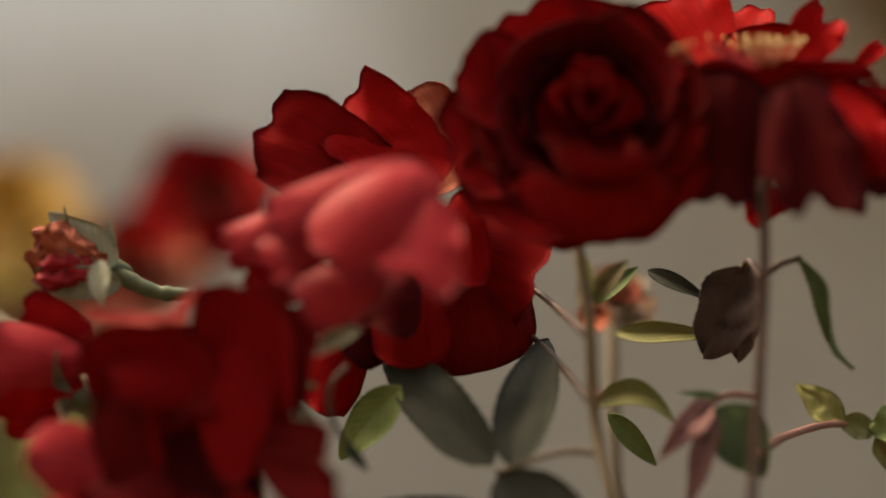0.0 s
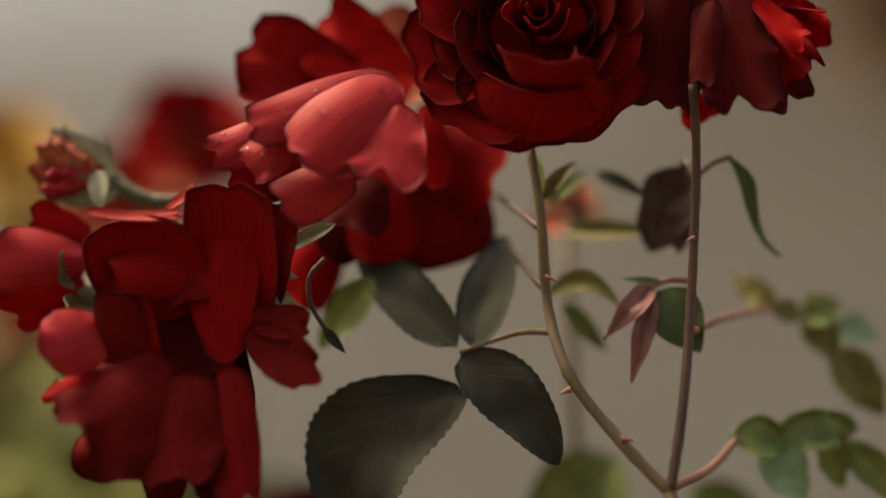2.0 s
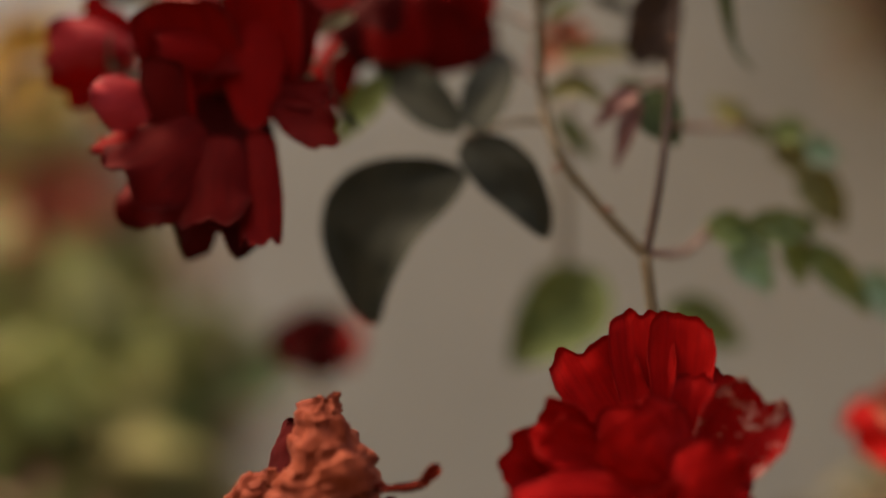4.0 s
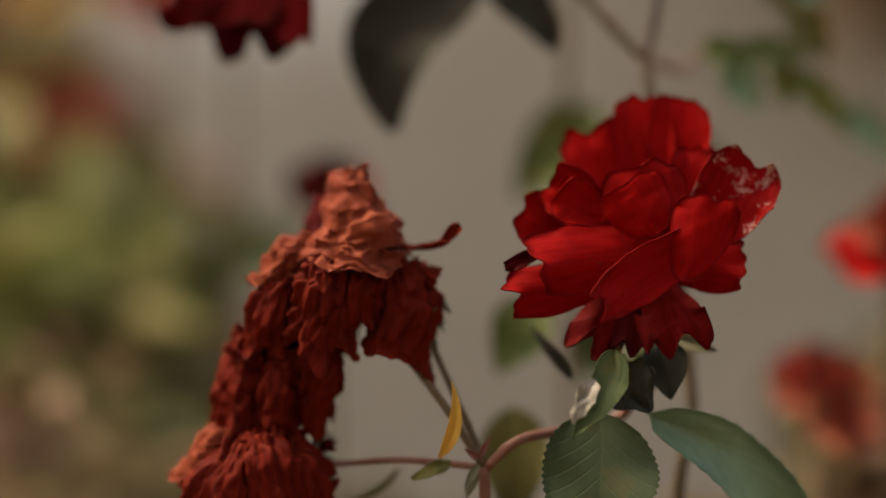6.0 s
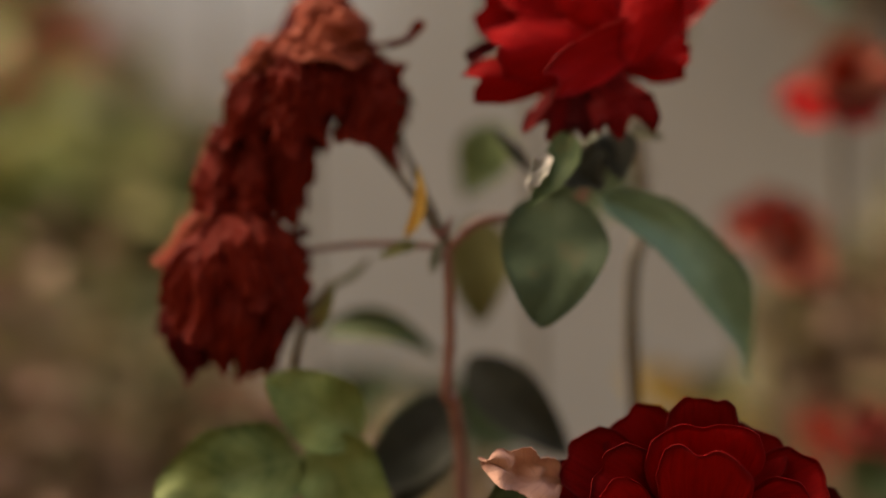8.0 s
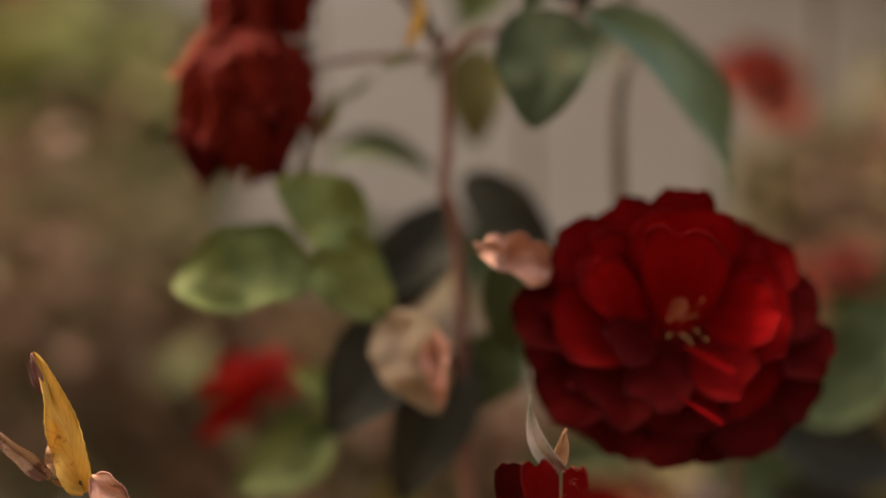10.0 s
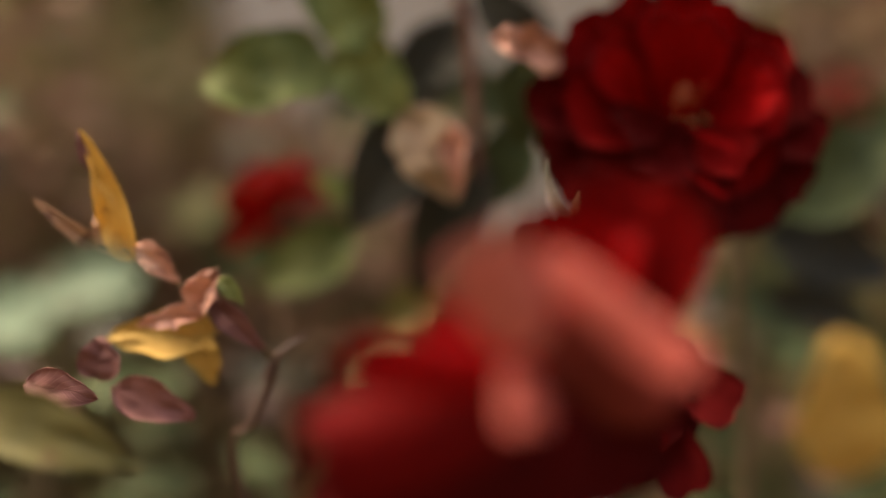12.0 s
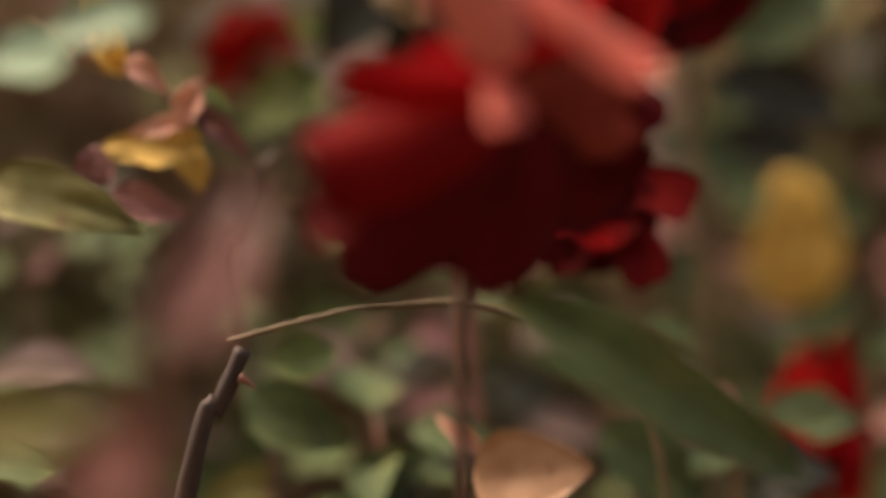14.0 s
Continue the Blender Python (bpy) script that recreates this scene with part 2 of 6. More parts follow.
STEM_DARK = plain_material("stem_dark_brown", (0.03, 0.018, 0.012), (0.075, 0.04, 0.026), 60, 0.5, stretch=(1, 1, 0.3))
STUB_BARK = plain_material("stub_black_bark", (0.014, 0.01, 0.008), (0.04, 0.026, 0.019), 80, 0.6, stretch=(1, 1, 0.3))
STEM_ROSY = plain_material("stem_rosy", (0.115, 0.046, 0.032), (0.2, 0.098, 0.066), 60, 0.5, stretch=(1, 1, 0.3))
HIP = plain_material("hip_green", (0.045, 0.06, 0.03), (0.1, 0.11, 0.05), 90, 0.45)
FILAMENT = plain_material("filament_rosy_tan", (0.3, 0.1, 0.06), (0.45, 0.2, 0.1), 300, 0.6)
POLLEN = plain_material("anther_tan", (0.5, 0.3, 0.12), (0.75, 0.52, 0.25), 700, 0.7)
PLASTER = plain_material("weathered_plaster", (0.325, 0.292, 0.22), (0.405, 0.365, 0.28), 0.9, 0.9, 0.4, 0.004)
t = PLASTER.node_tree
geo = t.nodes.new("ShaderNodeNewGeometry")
# brightness painted into the upper part at one end, with a ragged edge
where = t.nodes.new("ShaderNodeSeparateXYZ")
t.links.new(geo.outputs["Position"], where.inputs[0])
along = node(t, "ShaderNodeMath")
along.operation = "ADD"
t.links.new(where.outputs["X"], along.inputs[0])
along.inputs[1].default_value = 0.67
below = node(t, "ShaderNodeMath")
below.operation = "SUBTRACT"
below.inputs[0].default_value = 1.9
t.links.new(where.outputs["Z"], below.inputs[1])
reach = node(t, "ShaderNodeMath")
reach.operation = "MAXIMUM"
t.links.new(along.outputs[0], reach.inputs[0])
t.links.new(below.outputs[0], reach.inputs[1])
patch_noise = node(t, "ShaderNodeTexNoise", Scale=5.0, Detail=5.0)
t.links.new(geo.outputs["Position"], patch_noise.inputs["Vector"])
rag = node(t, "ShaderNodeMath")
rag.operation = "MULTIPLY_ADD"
t.links.new(patch_noise.outputs[0], rag.inputs[0])
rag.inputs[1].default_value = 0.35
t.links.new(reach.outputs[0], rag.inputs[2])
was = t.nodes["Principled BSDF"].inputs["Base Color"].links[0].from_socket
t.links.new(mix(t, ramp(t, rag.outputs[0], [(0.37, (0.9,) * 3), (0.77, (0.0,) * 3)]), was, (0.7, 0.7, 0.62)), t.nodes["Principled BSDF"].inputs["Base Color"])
WATER, water_tree, water_node = nodes_of("water")
water_node.inputs["Roughness"].default_value = 0.03
water_node.inputs["IOR"].default_value = 1.33
water_node.inputs["Transmission Weight"].default_value = 1.0
# for the added wall, light enough to bounce some fill back
BLOCKER = plain_material("blocker_wall", (0.3, 0.25, 0.2), (0.42, 0.36, 0.29), 3, 0.9, 0.5, 0.004)
SOIL = plain_material("soil", (0.08, 0.058, 0.04), (0.145, 0.108, 0.076), 6, 0.95, 0.8, 0.02)
SHRUB = mixed_leaf_material("shrub_leaves", [(0.0, (0.1, 0.12, 0.045)), (0.24, (0.165, 0.19, 0.055)), (0.4, (0.165, 0.13, 0.065)), (0.55, (0.18, 0.095, 0.068)), (0.72, (0.21, 0.055, 0.05)), (0.88, (0.15, 0.1, 0.065)), (1.0, (0.12, 0.18, 0.05))])
SHRUB_OLIVE = mixed_leaf_material("shrub_bright_olive_leaves", [(0.0, (0.08, 0.1, 0.03)), (0.4, (0.115, 0.15, 0.036)), (0.7, (0.15, 0.13, 0.05)), (1.0, (0.085, 0.135, 0.033))])
SHRUB_BROWN = mixed_leaf_material("shrub_browning_leaves", [(0.0, (0.1, 0.11, 0.05)), (0.3, (0.15, 0.135, 0.065)), (0.5, (0.165, 0.115, 0.07)), (0.7, (0.16, 0.085, 0.065)), (0.85, (0.16, 0.12, 0.07)), (1.0, (0.12, 0.15, 0.055))])
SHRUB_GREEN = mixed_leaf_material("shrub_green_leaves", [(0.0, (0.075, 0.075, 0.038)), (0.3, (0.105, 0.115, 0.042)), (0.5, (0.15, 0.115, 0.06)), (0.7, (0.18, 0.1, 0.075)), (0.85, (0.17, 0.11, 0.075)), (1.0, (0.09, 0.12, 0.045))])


# ---- shapes ----
FRONT, BACK = (-0.1, -1.0, 0.25), (0.1, 1.0, -0.2)
count = [0]


def rng():
    count[0] += 1
    return random.Random(977 * count[0])


def sheet_mesh(name, pts, uvs, thick):
    """A closed thin sheet from a grid of points: front, back and rim."""
    n, m, _ = pts.shape
    du, dv = np.gradient(pts, axis=0), np.gradient(pts, axis=1)
    nr = np.cross(du, dv)
    nr /= np.linalg.norm(nr, axis=2, keepdims=True) + 1e-12
    back = pts - nr * thick
    verts = np.concatenate([pts.reshape(-1, 3), back.reshape(-1, 3)])
    k = n * m
    idx = np.arange(k).reshape(n, m)
    q = np.stack([idx[:-1, :-1], idx[1:, :-1], idx[1:, 1:], idx[:-1, 1:]], -1).reshape(-1, 4)
    ring = np.concatenate([idx[0, :-1], idx[:-1, -1], idx[-1, :0:-1], idx[:0:-1, 0]])
    nxt = np.roll(ring, -1)
    rim = np.stack([nxt, ring, ring + k, nxt + k], -1)
    faces = np.concatenate([q, q[:, ::-1] + k, rim])
    me = bpy.data.meshes.new(name)
    me.from_pydata(verts.tolist(), [], faces.tolist())
    layer = me.uv_layers.new(name="UVMap")
    both = np.concatenate([uvs.reshape(-1, 2)] * 2)
    loops = np.empty(len(me.loops), dtype=np.int32)
    me.loops.foreach_get("vertex_index", loops)
    layer.data.foreach_set("uv", both[loops].astype(np.float32).ravel())
    me.polygons.foreach_set("use_smooth", [True] * len(me.polygons))
    me.update()
    return me


def axes_of(base, tip, face):
    base, tip, face = (np.array(v, float) for v in (base, tip, face))
    e = tip - base
    length = np.linalg.norm(e)
    e /= length
    f = face - (face @ e) * e
    f /= np.linalg.norm(f) + 1e-9
    return base, length, np.cross(f, e), e, f


def petal_mesh(base, tip, face, width, wrap=0.7, belly=0.08, curl=0.15, ruffle=0.04, crumple=0.0, foot=0.45, notch=0.05, grid=17, pleat=0.0, folds=5.0, thick=0.0004, square=0.32):
    """A rose petal: a rounded blade from base to tip, hollow towards face, its tip curling away."""
    r = rng()
    base, length, right, along, out = axes_of(base, tip, face)
    g = np.linspace(-1, 1, grid)
    a, b = np.meshgrid(g, g, indexing="ij")
    # square to disc, squarish so that the tip stays broad
    p = a * np.sqrt(1 - b * b * square)
    q = b * np.sqrt(1 - a * a * square)
    s = (q + 1) / 2
    rad = np.clip(np.hypot(p, q), 0, 1)
    th = np.arctan2(p, q)
    taper = foot + (1 - foot) * np.clip(s * 1.35, 0, 1) ** 0.8
    w = width / 2 * taper
    lean = r.uniform(-0.12, 0.12)
    ang = p * wrap
    x = np.sin(ang) / max(wrap, 0.05) * w + lean * width * (s - 0.5)
    h = (1 - np.cos(ang)) / max(wrap, 0.05) * w * 1.1
    y = s * length * (1 - notch * np.exp(-((p / 0.22) ** 2)) * (q > 0.3) * q)
    h = h - belly * length * 4 * s * (1 - s)
    tipped = np.clip((s - 0.55) / 0.45, 0, 1) ** 2
    h = h - curl * length * tipped * (0.7 + 0.3 * p * p)
    ph = [r.uniform(0, 6.28) for _ in range(4)]
    wav = np.sin(3 * th + ph[0]) + 0.7 * np.sin(5 * th + ph[1]) + 0.5 * np.sin(8 * th + ph[2])
    h = h + ruffle * width * rad ** 3 * wav * (0.3 + 0.7 * s)
    y = y + 0.5 * ruffle * length * rad ** 4 * (np.sin(7 * th + ph[3]) + 0.6 * np.sin(13 * th + ph[0])) * (s > 0.4)
    for _ in range(3):
        c, d, wd = r.uniform(-1.5, 1.5), r.uniform(0.0, 1.1) * ruffle, r.uniform(0.12, 0.3)
        y = y - d * length * rad ** 5 * np.exp(-(((th - c) / wd) ** 2)) * (s > 0.35)
    if pleat:
        h = h + pleat * width * np.sin(folds * p + 1.6 * s * np.sin(ph[1]) + ph[0]) * (0.35 + 0.65 * s)
        y = y + 0.6 * pleat * length * rad ** 3 * np.sin(folds * 1.3 * p + ph[2]) * (s > 0.4)
    if crumple:
        o = Vector((r.uniform(-50, 50), r.uniform(-50, 50), r.uniform(-50, 50)))
        f1, f2 = 2.2, 5.5
        for i in range(grid):
            for j in range(grid):
                v = Vector((a[i, j], b[i, j], 0))
                n1, n2 = noise.noise_vector(v * f1 + o), noise.noise_vector(v * f2 + o)
                x[i, j] += crumple * width * (0.5 * n1.x + 0.25 * n2.x)
                y[i, j] += crumple * width * (0.5 * n1.y + 0.25 * n2.y)
                h[i, j] += crumple * width * (1.3 * abs(n1.z) - 0.3 + 0.7 * abs(n2.z))
    pts = base + x[..., None] * right + y[..., None] * along + h[..., None] * out
    return sheet_mesh("petal", pts, np.stack([p / 2 + 0.5, s], -1), thick)


def leaf_mesh(base, tip, face, width, fold=0.25, droop=0.12, sweep=0.0, wave=0.04, teeth=14, crumple=0.0, twist=0.0, rounded=0.8, blunt=0.75):
    """A leaflet from base to tip with a midrib fold, a toothed rim and a droop."""
    r = rng()
    base, length, right, along, out = axes_of(base, tip, face)
    n, m = 9, 2 * teeth + 1
    g, s1 = np.linspace(-1, 1, n), np.linspace(0, 1, m)
    p, s = np.meshgrid(g, s1, indexing="ij")
    prof = np.sin(np.pi * s ** rounded) ** blunt * (1 - 0.25 * s)
    prof = prof / prof.max()
    tooth = 1 + 0.05 * (np.arange(m) % 2) * (np.abs(p) > 0.9) * (s > 0.12)
    x = p * width / 2 * (prof * tooth + 0.012)
    y = s * length + 0.12 * np.abs(p) * width * prof
    y -= (np.abs(p) ** 2) * 0.12 * width * prof
    ph = r.uniform(0, 6.28), r.uniform(0, 6.28)
    h = fold * np.abs(x) - droop * length * (s * s - s) * -4 * 0.5 * -1
    h = h + wave * width * np.abs(p) * np.sin(9 * s + ph[0] + p) + 0.4 * wave * width * p * np.sin(14 * s + ph[1])
    x = x + sweep * length * 4 * s * (1 - s)
    tw = twist * (s - 0.3)
    x, h = x * np.cos(tw) - h * np.sin(tw), x * np.sin(tw) + h * np.cos(tw)
    if crumple:
        o = Vector((r.uniform(-50, 50), r.uniform(-50, 50), 0))
        for i in range(n):
            for j in range(m):
                v = noise.noise_vector(Vector((p[i, j] * 1.6, s[i, j] * 4, 0)) + o)
                x[i, j] += crumple * width * v.x
                y[i, j] += crumple * width * v.y
                h[i, j] += crumple * width * 1.6 * v.z
    pts = base + x[..., None] * right + y[..., None] * along + h[..., None] * out
    return sheet_mesh("leaf", pts, np.stack([p / 2 + 0.5, s], -1), 0.00035)


def spline(points, steps):
    pts = [np.array(p, float) for p in points]
    pts = [2 * pts[0] - pts[1], *pts, 2 * pts[-1] - pts[-2]]
    out = []
    for a, b, c, d in zip(pts, pts[1:], pts[2:], pts[3:]):
        for k in range(steps):
            t = k / steps
            out.append(0.5 * (2 * b + (c - a) * t + (2 * a - 5 * b + 4 * c - d) * t * t + (3 * b - a - 3 * c + d) * t ** 3))
    return np.array([*out, pts[-2]])


def tube_mesh(points, r0, r1, sides=10, steps=8, bumps=0.06):
    """A stem along a smooth line, tapering from r0 to r1, a little knobbly."""
    r = rng()
    line = spline(points, steps)
    n = len(line)
    tan = np.gradient(line, axis=0)
    tan /= np.linalg.norm(tan, axis=1, keepdims=True) + 1e-12
    ref = np.array((0.31, 0.9, 0.2))
    verts, faces = [], []
    for k in range(n):
        u = np.cross(tan[k], ref)
        u /= np.linalg.norm(u)
        w = np.cross(tan[k], u)
        rad = (r0 + (r1 - r0) * k / (n - 1)) * (1 + bumps * r.uniform(-1, 1) + (2.5 * bumps if k % 11 == 5 else 0))
        for j in range(sides):
            t = 2 * math.pi * j / sides
            verts.append(line[k] + rad * (math.cos(t) * u + math.sin(t) * w))
    for k in range(n - 1):
        for j in range(sides):
            a, b = k * sides + j, k * sides + (j + 1) % sides
            faces.append((a, b, b + sides, a + sides))
    faces += [tuple(range(sides))[::-1], tuple(range((n - 1) * sides, n * sides))]
    me = bpy.data.meshes.new("stem")
    me.from_pydata([tuple(v) for v in verts], [], faces)
    me.polygons.foreach_set("use_smooth", [True] * len(me.polygons))
    return me


def lathe_mesh(centre, axis, profile, sides=16, rough=0.04):
    """A round body about an axis; profile: rows of height along it and radius."""
    r = rng()
    centre, ax = np.array(centre, float), np.array(axis, float)
    ax /= np.linalg.norm(ax)
    u = np.cross(ax, (0.2, 0.3, 0.93) if abs(ax[2]) < 0.9 else (1, 0, 0))
    u /= np.linalg.norm(u)
    w = np.cross(ax, u)
    verts, faces = [], []
    for hgt, rad in profile:
        for j in range(sides):
            t = 2 * math.pi * j / sides
            verts.append(centre + ax * hgt + rad * (1 + rough * r.uniform(-1, 1)) * (math.cos(t) * u + math.sin(t) * w))
    for k in range(len(profile) - 1):
        for j in range(sides):
            a, b = k * sides + j, k * sides + (j + 1) % sides
            faces.append((a, b, b + sides, a + sides))
    faces += [tuple(range(sides))[::-1], tuple(range((len(profile) - 1) * sides, len(profile) * sides))]
    me = bpy.data.meshes.new("body")
    me.from_pydata([tuple(v) for v in verts], [], faces)
    me.polygons.foreach_set("use_smooth", [True] * len(me.polygons))
    return me


def part(name, me, material, parent, label=""):
    """One mesh object under a thing or a part; its points are given in the world."""
    ob = new(name, me)
    me.materials.append(material)
    root = parent
    while root.parent:
        root = root.parent
    me.transform(Matrix.Translation(-root.location))
    ob.parent = parent
    return tagged(ob, label)


def cane(base, label, group="canes of the rose bushes"):
    """A rose plant standing on the ground: the Empty at its foot."""
    ob = new("rose_bush", None)
    ob.location = base
    ob.empty_display_size = 0.02
    return tagged(ob, label, "rose bush", group)


def stem(th, points, r0, r1, material, name="stem", label=""):
    return part(name, tube_mesh(points, r0, r1), material, th, label)


def thorn(th, at, way, size=0.004, material=None):
    a, w = np.array(at), np.array(way, float) / np.linalg.norm(way)
    tip = a + w * size + np.array((0, 0, -0.25 * size))
    return part("thorn", tube_mesh([a, (a + tip) / 2 + np.array((0, 0, 0.08 * size)), tip], size * 0.3, size * 0.02, 6, 3, 0.0), material or STEM_ROSY, th)


def leaf(th, base, tip, width, material=LEAF_GREEN, face=FRONT, **shape):
    return part("leaf", leaf_mesh(base, tip, face, width, **shape), material, th)


def bloom(th, at, axis, size, label, hip=HIP, sepals=5, sepal_len=0.8, sepal_open=1.5, name="bloom"):
    """The hip of a bloom at a point, with its sepals; petals are added to it."""
    prof = [(-1.0, 0.1), (-0.85, 0.22), (-0.5, 0.34), (-0.15, 0.36), (0.1, 0.3), (0.25, 0.2)]
    ob = part(name, lathe_mesh(at, axis, [(h * size * 0.5, r * size * 0.5) for h, r in prof]), hip, th, label)
    at, ax = np.array(at, float), np.array(axis, float) / np.linalg.norm(axis)
    u = np.cross(ax, (0.3, 0.2, 0.9))
    u /= np.linalg.norm(u)
    w = np.cross(ax, u)
    r = rng()
    for k in range(sepals):
        t = 2 * math.pi * k / sepals + r.uniform(-0.2, 0.2)
        rad = math.cos(t) * u + math.sin(t) * w
        b = at + rad * size * 0.14
        o = sepal_open + r.uniform(-0.3, 0.3)
        tip = b + sepal_len * size * (math.cos(o) * ax + math.sin(o) * rad)
        part("sepal", leaf_mesh(b, tip, ax * math.sin(o) - rad * math.cos(o), size * 0.24, 0.4, 0.25, 0, 0.1, 6), SEPAL, ob)
    return ob


def petal(bl, base, tip, width, material=RED, face=FRONT, **shape):
    return part("petal", petal_mesh(base, tip, face, width, **shape), material, bl)


def petal_ring(bl, at, axis, size, n, foot, tip, width, turn, materials, jitter=0.12, **shape):
    """n petals round an axis; foot and tip: radius and height, in sizes."""
    at, ax = np.array(at, float), np.array(axis, float) / np.linalg.norm(axis)
    u = np.cross(ax, (0.3, 0.2, 0.9))
    u /= np.linalg.norm(u)
    w = np.cross(ax, u)
    r = rng()
    for k in range(n):
        t = 2 * math.pi * (k + turn) / n + r.uniform(-jitter, jitter) * 2
        rad = math.cos(t) * u + math.sin(t) * w
        f = 1 + r.uniform(-jitter, jitter)
        b = at + size * (foot[0] * rad + foot[1] * ax)
        e = at + size * f * ((tip[0]) * rad + (tip[1] + r.uniform(-0.06, 0.06)) * ax)
        dr, dh = tip[0] - foot[0], tip[1] - foot[1]
        petal(bl, b, e, size * width * (1 + r.uniform(-0.1, 0.1)), r.choice(materials), -dh * rad + dr * ax, **shape)


def stamens(bl, at, axis, n, spread, length, lean=0.5):
    at, ax = np.array(at, float), np.array(axis, float) / np.linalg.norm(axis)
    u = np.cross(ax, (0.3, 0.2, 0.9))
    u /= np.linalg.norm(u)
    w = np.cross(ax, u)
    r = rng()
    for k in range(n):
        t, q = r.uniform(0, 6.28), math.sqrt(r.random())
        rad = math.cos(t) * u + math.sin(t) * w
        b = at + rad * spread * q * 0.6
        e = b + ax * length * r.uniform(0.7, 1.1) + rad * length * lean * q
        me = tube_mesh([b, (b + e) / 2 + rad * length * 0.08, e], 0.0001, 0.00007, 5, 3, 0.0)
        st = part("stamen", me, FILAMENT, bl)
        part("anther", lathe_mesh(e, (e - b) + rad * 0.002, [(-0.0004, 0.00015), (-0.0002, 0.00034), (0.0002, 0.00034), (0.0005, 0.00015)], 6, 0.15), POLLEN, st)


def dried_head(bl, line, radii, n, materials, width=1.0, length=2.0, crumple=0.16, flare=0.25, wrap=1.2):
    """Withered petals, curled lengthwise and layered round a line, hanging along it."""
    r = rng()
    pts = spline(line, 10)
    tan = np.gradient(pts, axis=0)
    tan /= np.linalg.norm(tan, axis=1, keepdims=True)
    for k in range(n):
        s = (k + r.random()) / n
        i = min(int(s * (len(pts) - 1)), len(pts) - 1)
        rad_here = np.interp(s, np.linspace(0, 1, len(radii)), radii)
        ax = tan[i]
        u = np.cross(ax, (0.1, 1.0, 0.1))
        u /= np.linalg.norm(u)
        w = np.cross(ax, u)
        t = k * 2.4 + r.uniform(-0.5, 0.5)
        rad = math.cos(t) * u + math.sin(t) * w
        side = -math.sin(t) * u + math.cos(t) * w
        size = rad_here * length * r.uniform(0.75, 1.25)
        b = pts[i] + rad * rad_here * 0.7 - ax * size * 0.35
        e = pts[i] + rad * rad_here * (0.85 + r.uniform(-0.3, 1.0) * flare) + ax * size * 0.65 + side * rad_here * r.uniform(-0.5, 0.5)
        petal(bl, b, e, rad_here * width * r.uniform(0.8, 1.25), r.choice(materials), -rad, wrap=wrap, belly=0.06, curl=r.uniform(-0.3, 0.2), ruffle=0.14, crumple=crumple, foot=0.75, notch=0.2, grid=22)


def drape(bl, line, radii, span, material, folds, deep):
    """A withered petal draped round part of a line: long folds, fine crumples and a torn lower edge.
    span: degrees from one side, past the front at 90, to the other."""
    r = rng()
    pts = spline(line, 17)
    n, m = len(pts), 46
    tan = np.gradient(pts, axis=0)
    tan /= np.linalg.norm(tan, axis=1, keepdims=True)
    rad = np.interp(np.linspace(0, 1, n), np.linspace(0, 1, len(radii)), radii)
    o = Vector((r.uniform(-50, 50), r.uniform(-50, 50), r.uniform(-50, 50)))
    grid, uvs = np.zeros((m, n, 3)), np.zeros((m, n, 2))
    for k in range(n):
        u = np.cross(tan[k], (0.1, 1.0, 0.1))
        u /= np.linalg.norm(u)
        w = np.cross(tan[k], u)
        s = k / (n - 1)
        for j in range(m):
            q = j / (m - 1)
            t = radians(span[0] + (span[1] - span[0]) * q)
            d = math.cos(t) * u + math.sin(t) * w
            # folds that wander as they run down, ridged crumples across them
            a = noise.noise(Vector((q * folds * 1.1, s * 1.3, 0)) + o)
            b = noise.noise(Vector((q * folds * 2.4, s * 4.4, 3)) + o)
            c = noise.noise(Vector((q * folds * 5.5, s * 10.0, 7)) + o)
            e = noise.noise(Vector((q * folds * 1.4, 11, 0)) + o)
            edge = min(q, 1 - q) * 2
            h = deep * (2.8 * abs(a) + 2.4 * abs(b) + 1.5 * abs(c) - 1.3 - 0.8 * (1 - edge) ** 3)
            h += deep * 1.4 * s ** 5 * (0.4 + 2.0 * e)
            slip = deep * (3.4 * e * s * s + 1.6 * b + 0.8 * c)
            grid[j, k] = pts[k] + d * (rad[k] + h) + tan[k] * slip
            uvs[j, k] = 0.12 + 0.76 * q, 0.1 + 0.82 * s
    return part("petal", sheet_mesh("petal", grid, uvs, 0.0004), material, bl)


def drops(bl, petals, n, size):
    """Water drops lying on petals."""
    r = rng()
    for k in range(n):
        me = r.choice(petals).data
        half = len(me.vertices) // 2
        g = int(math.sqrt(half))
        v = me.vertices[r.randrange(3, g - 3) * g + r.randrange(3, g - 3)]
        q = size * r.uniform(0.5, 1.4)
        at = np.array(v.co + bl.parent.location)
        nrm = np.array((0.0, -0.75, 0.6))
        part("water_drop", lathe_mesh(at, nrm, [(-0.3 * q, 0.6 * q), (0.0, q), (0.35 * q, 0.85 * q), (0.6 * q, 0.5 * q), (0.7 * q, 0.1 * q)], 10, 0.05), WATER, bl)


# ---- ground and wall ----
me = bpy.data.meshes.new("ground")
bm = bmesh.new()
bmesh.ops.create_grid(bm, x_segments=60, y_segments=60, size=40)
for v in bm.verts:
    v.co.z = 0.03 * noise.noise(v.co * 0.6)
bm.to_mesh(me)
bm.free()
me.materials.append(SOIL)
tagged(new("ground", me), "bare brown garden soil under the rose bushes", "ground", kind="structure")

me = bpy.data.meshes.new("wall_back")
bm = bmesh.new()
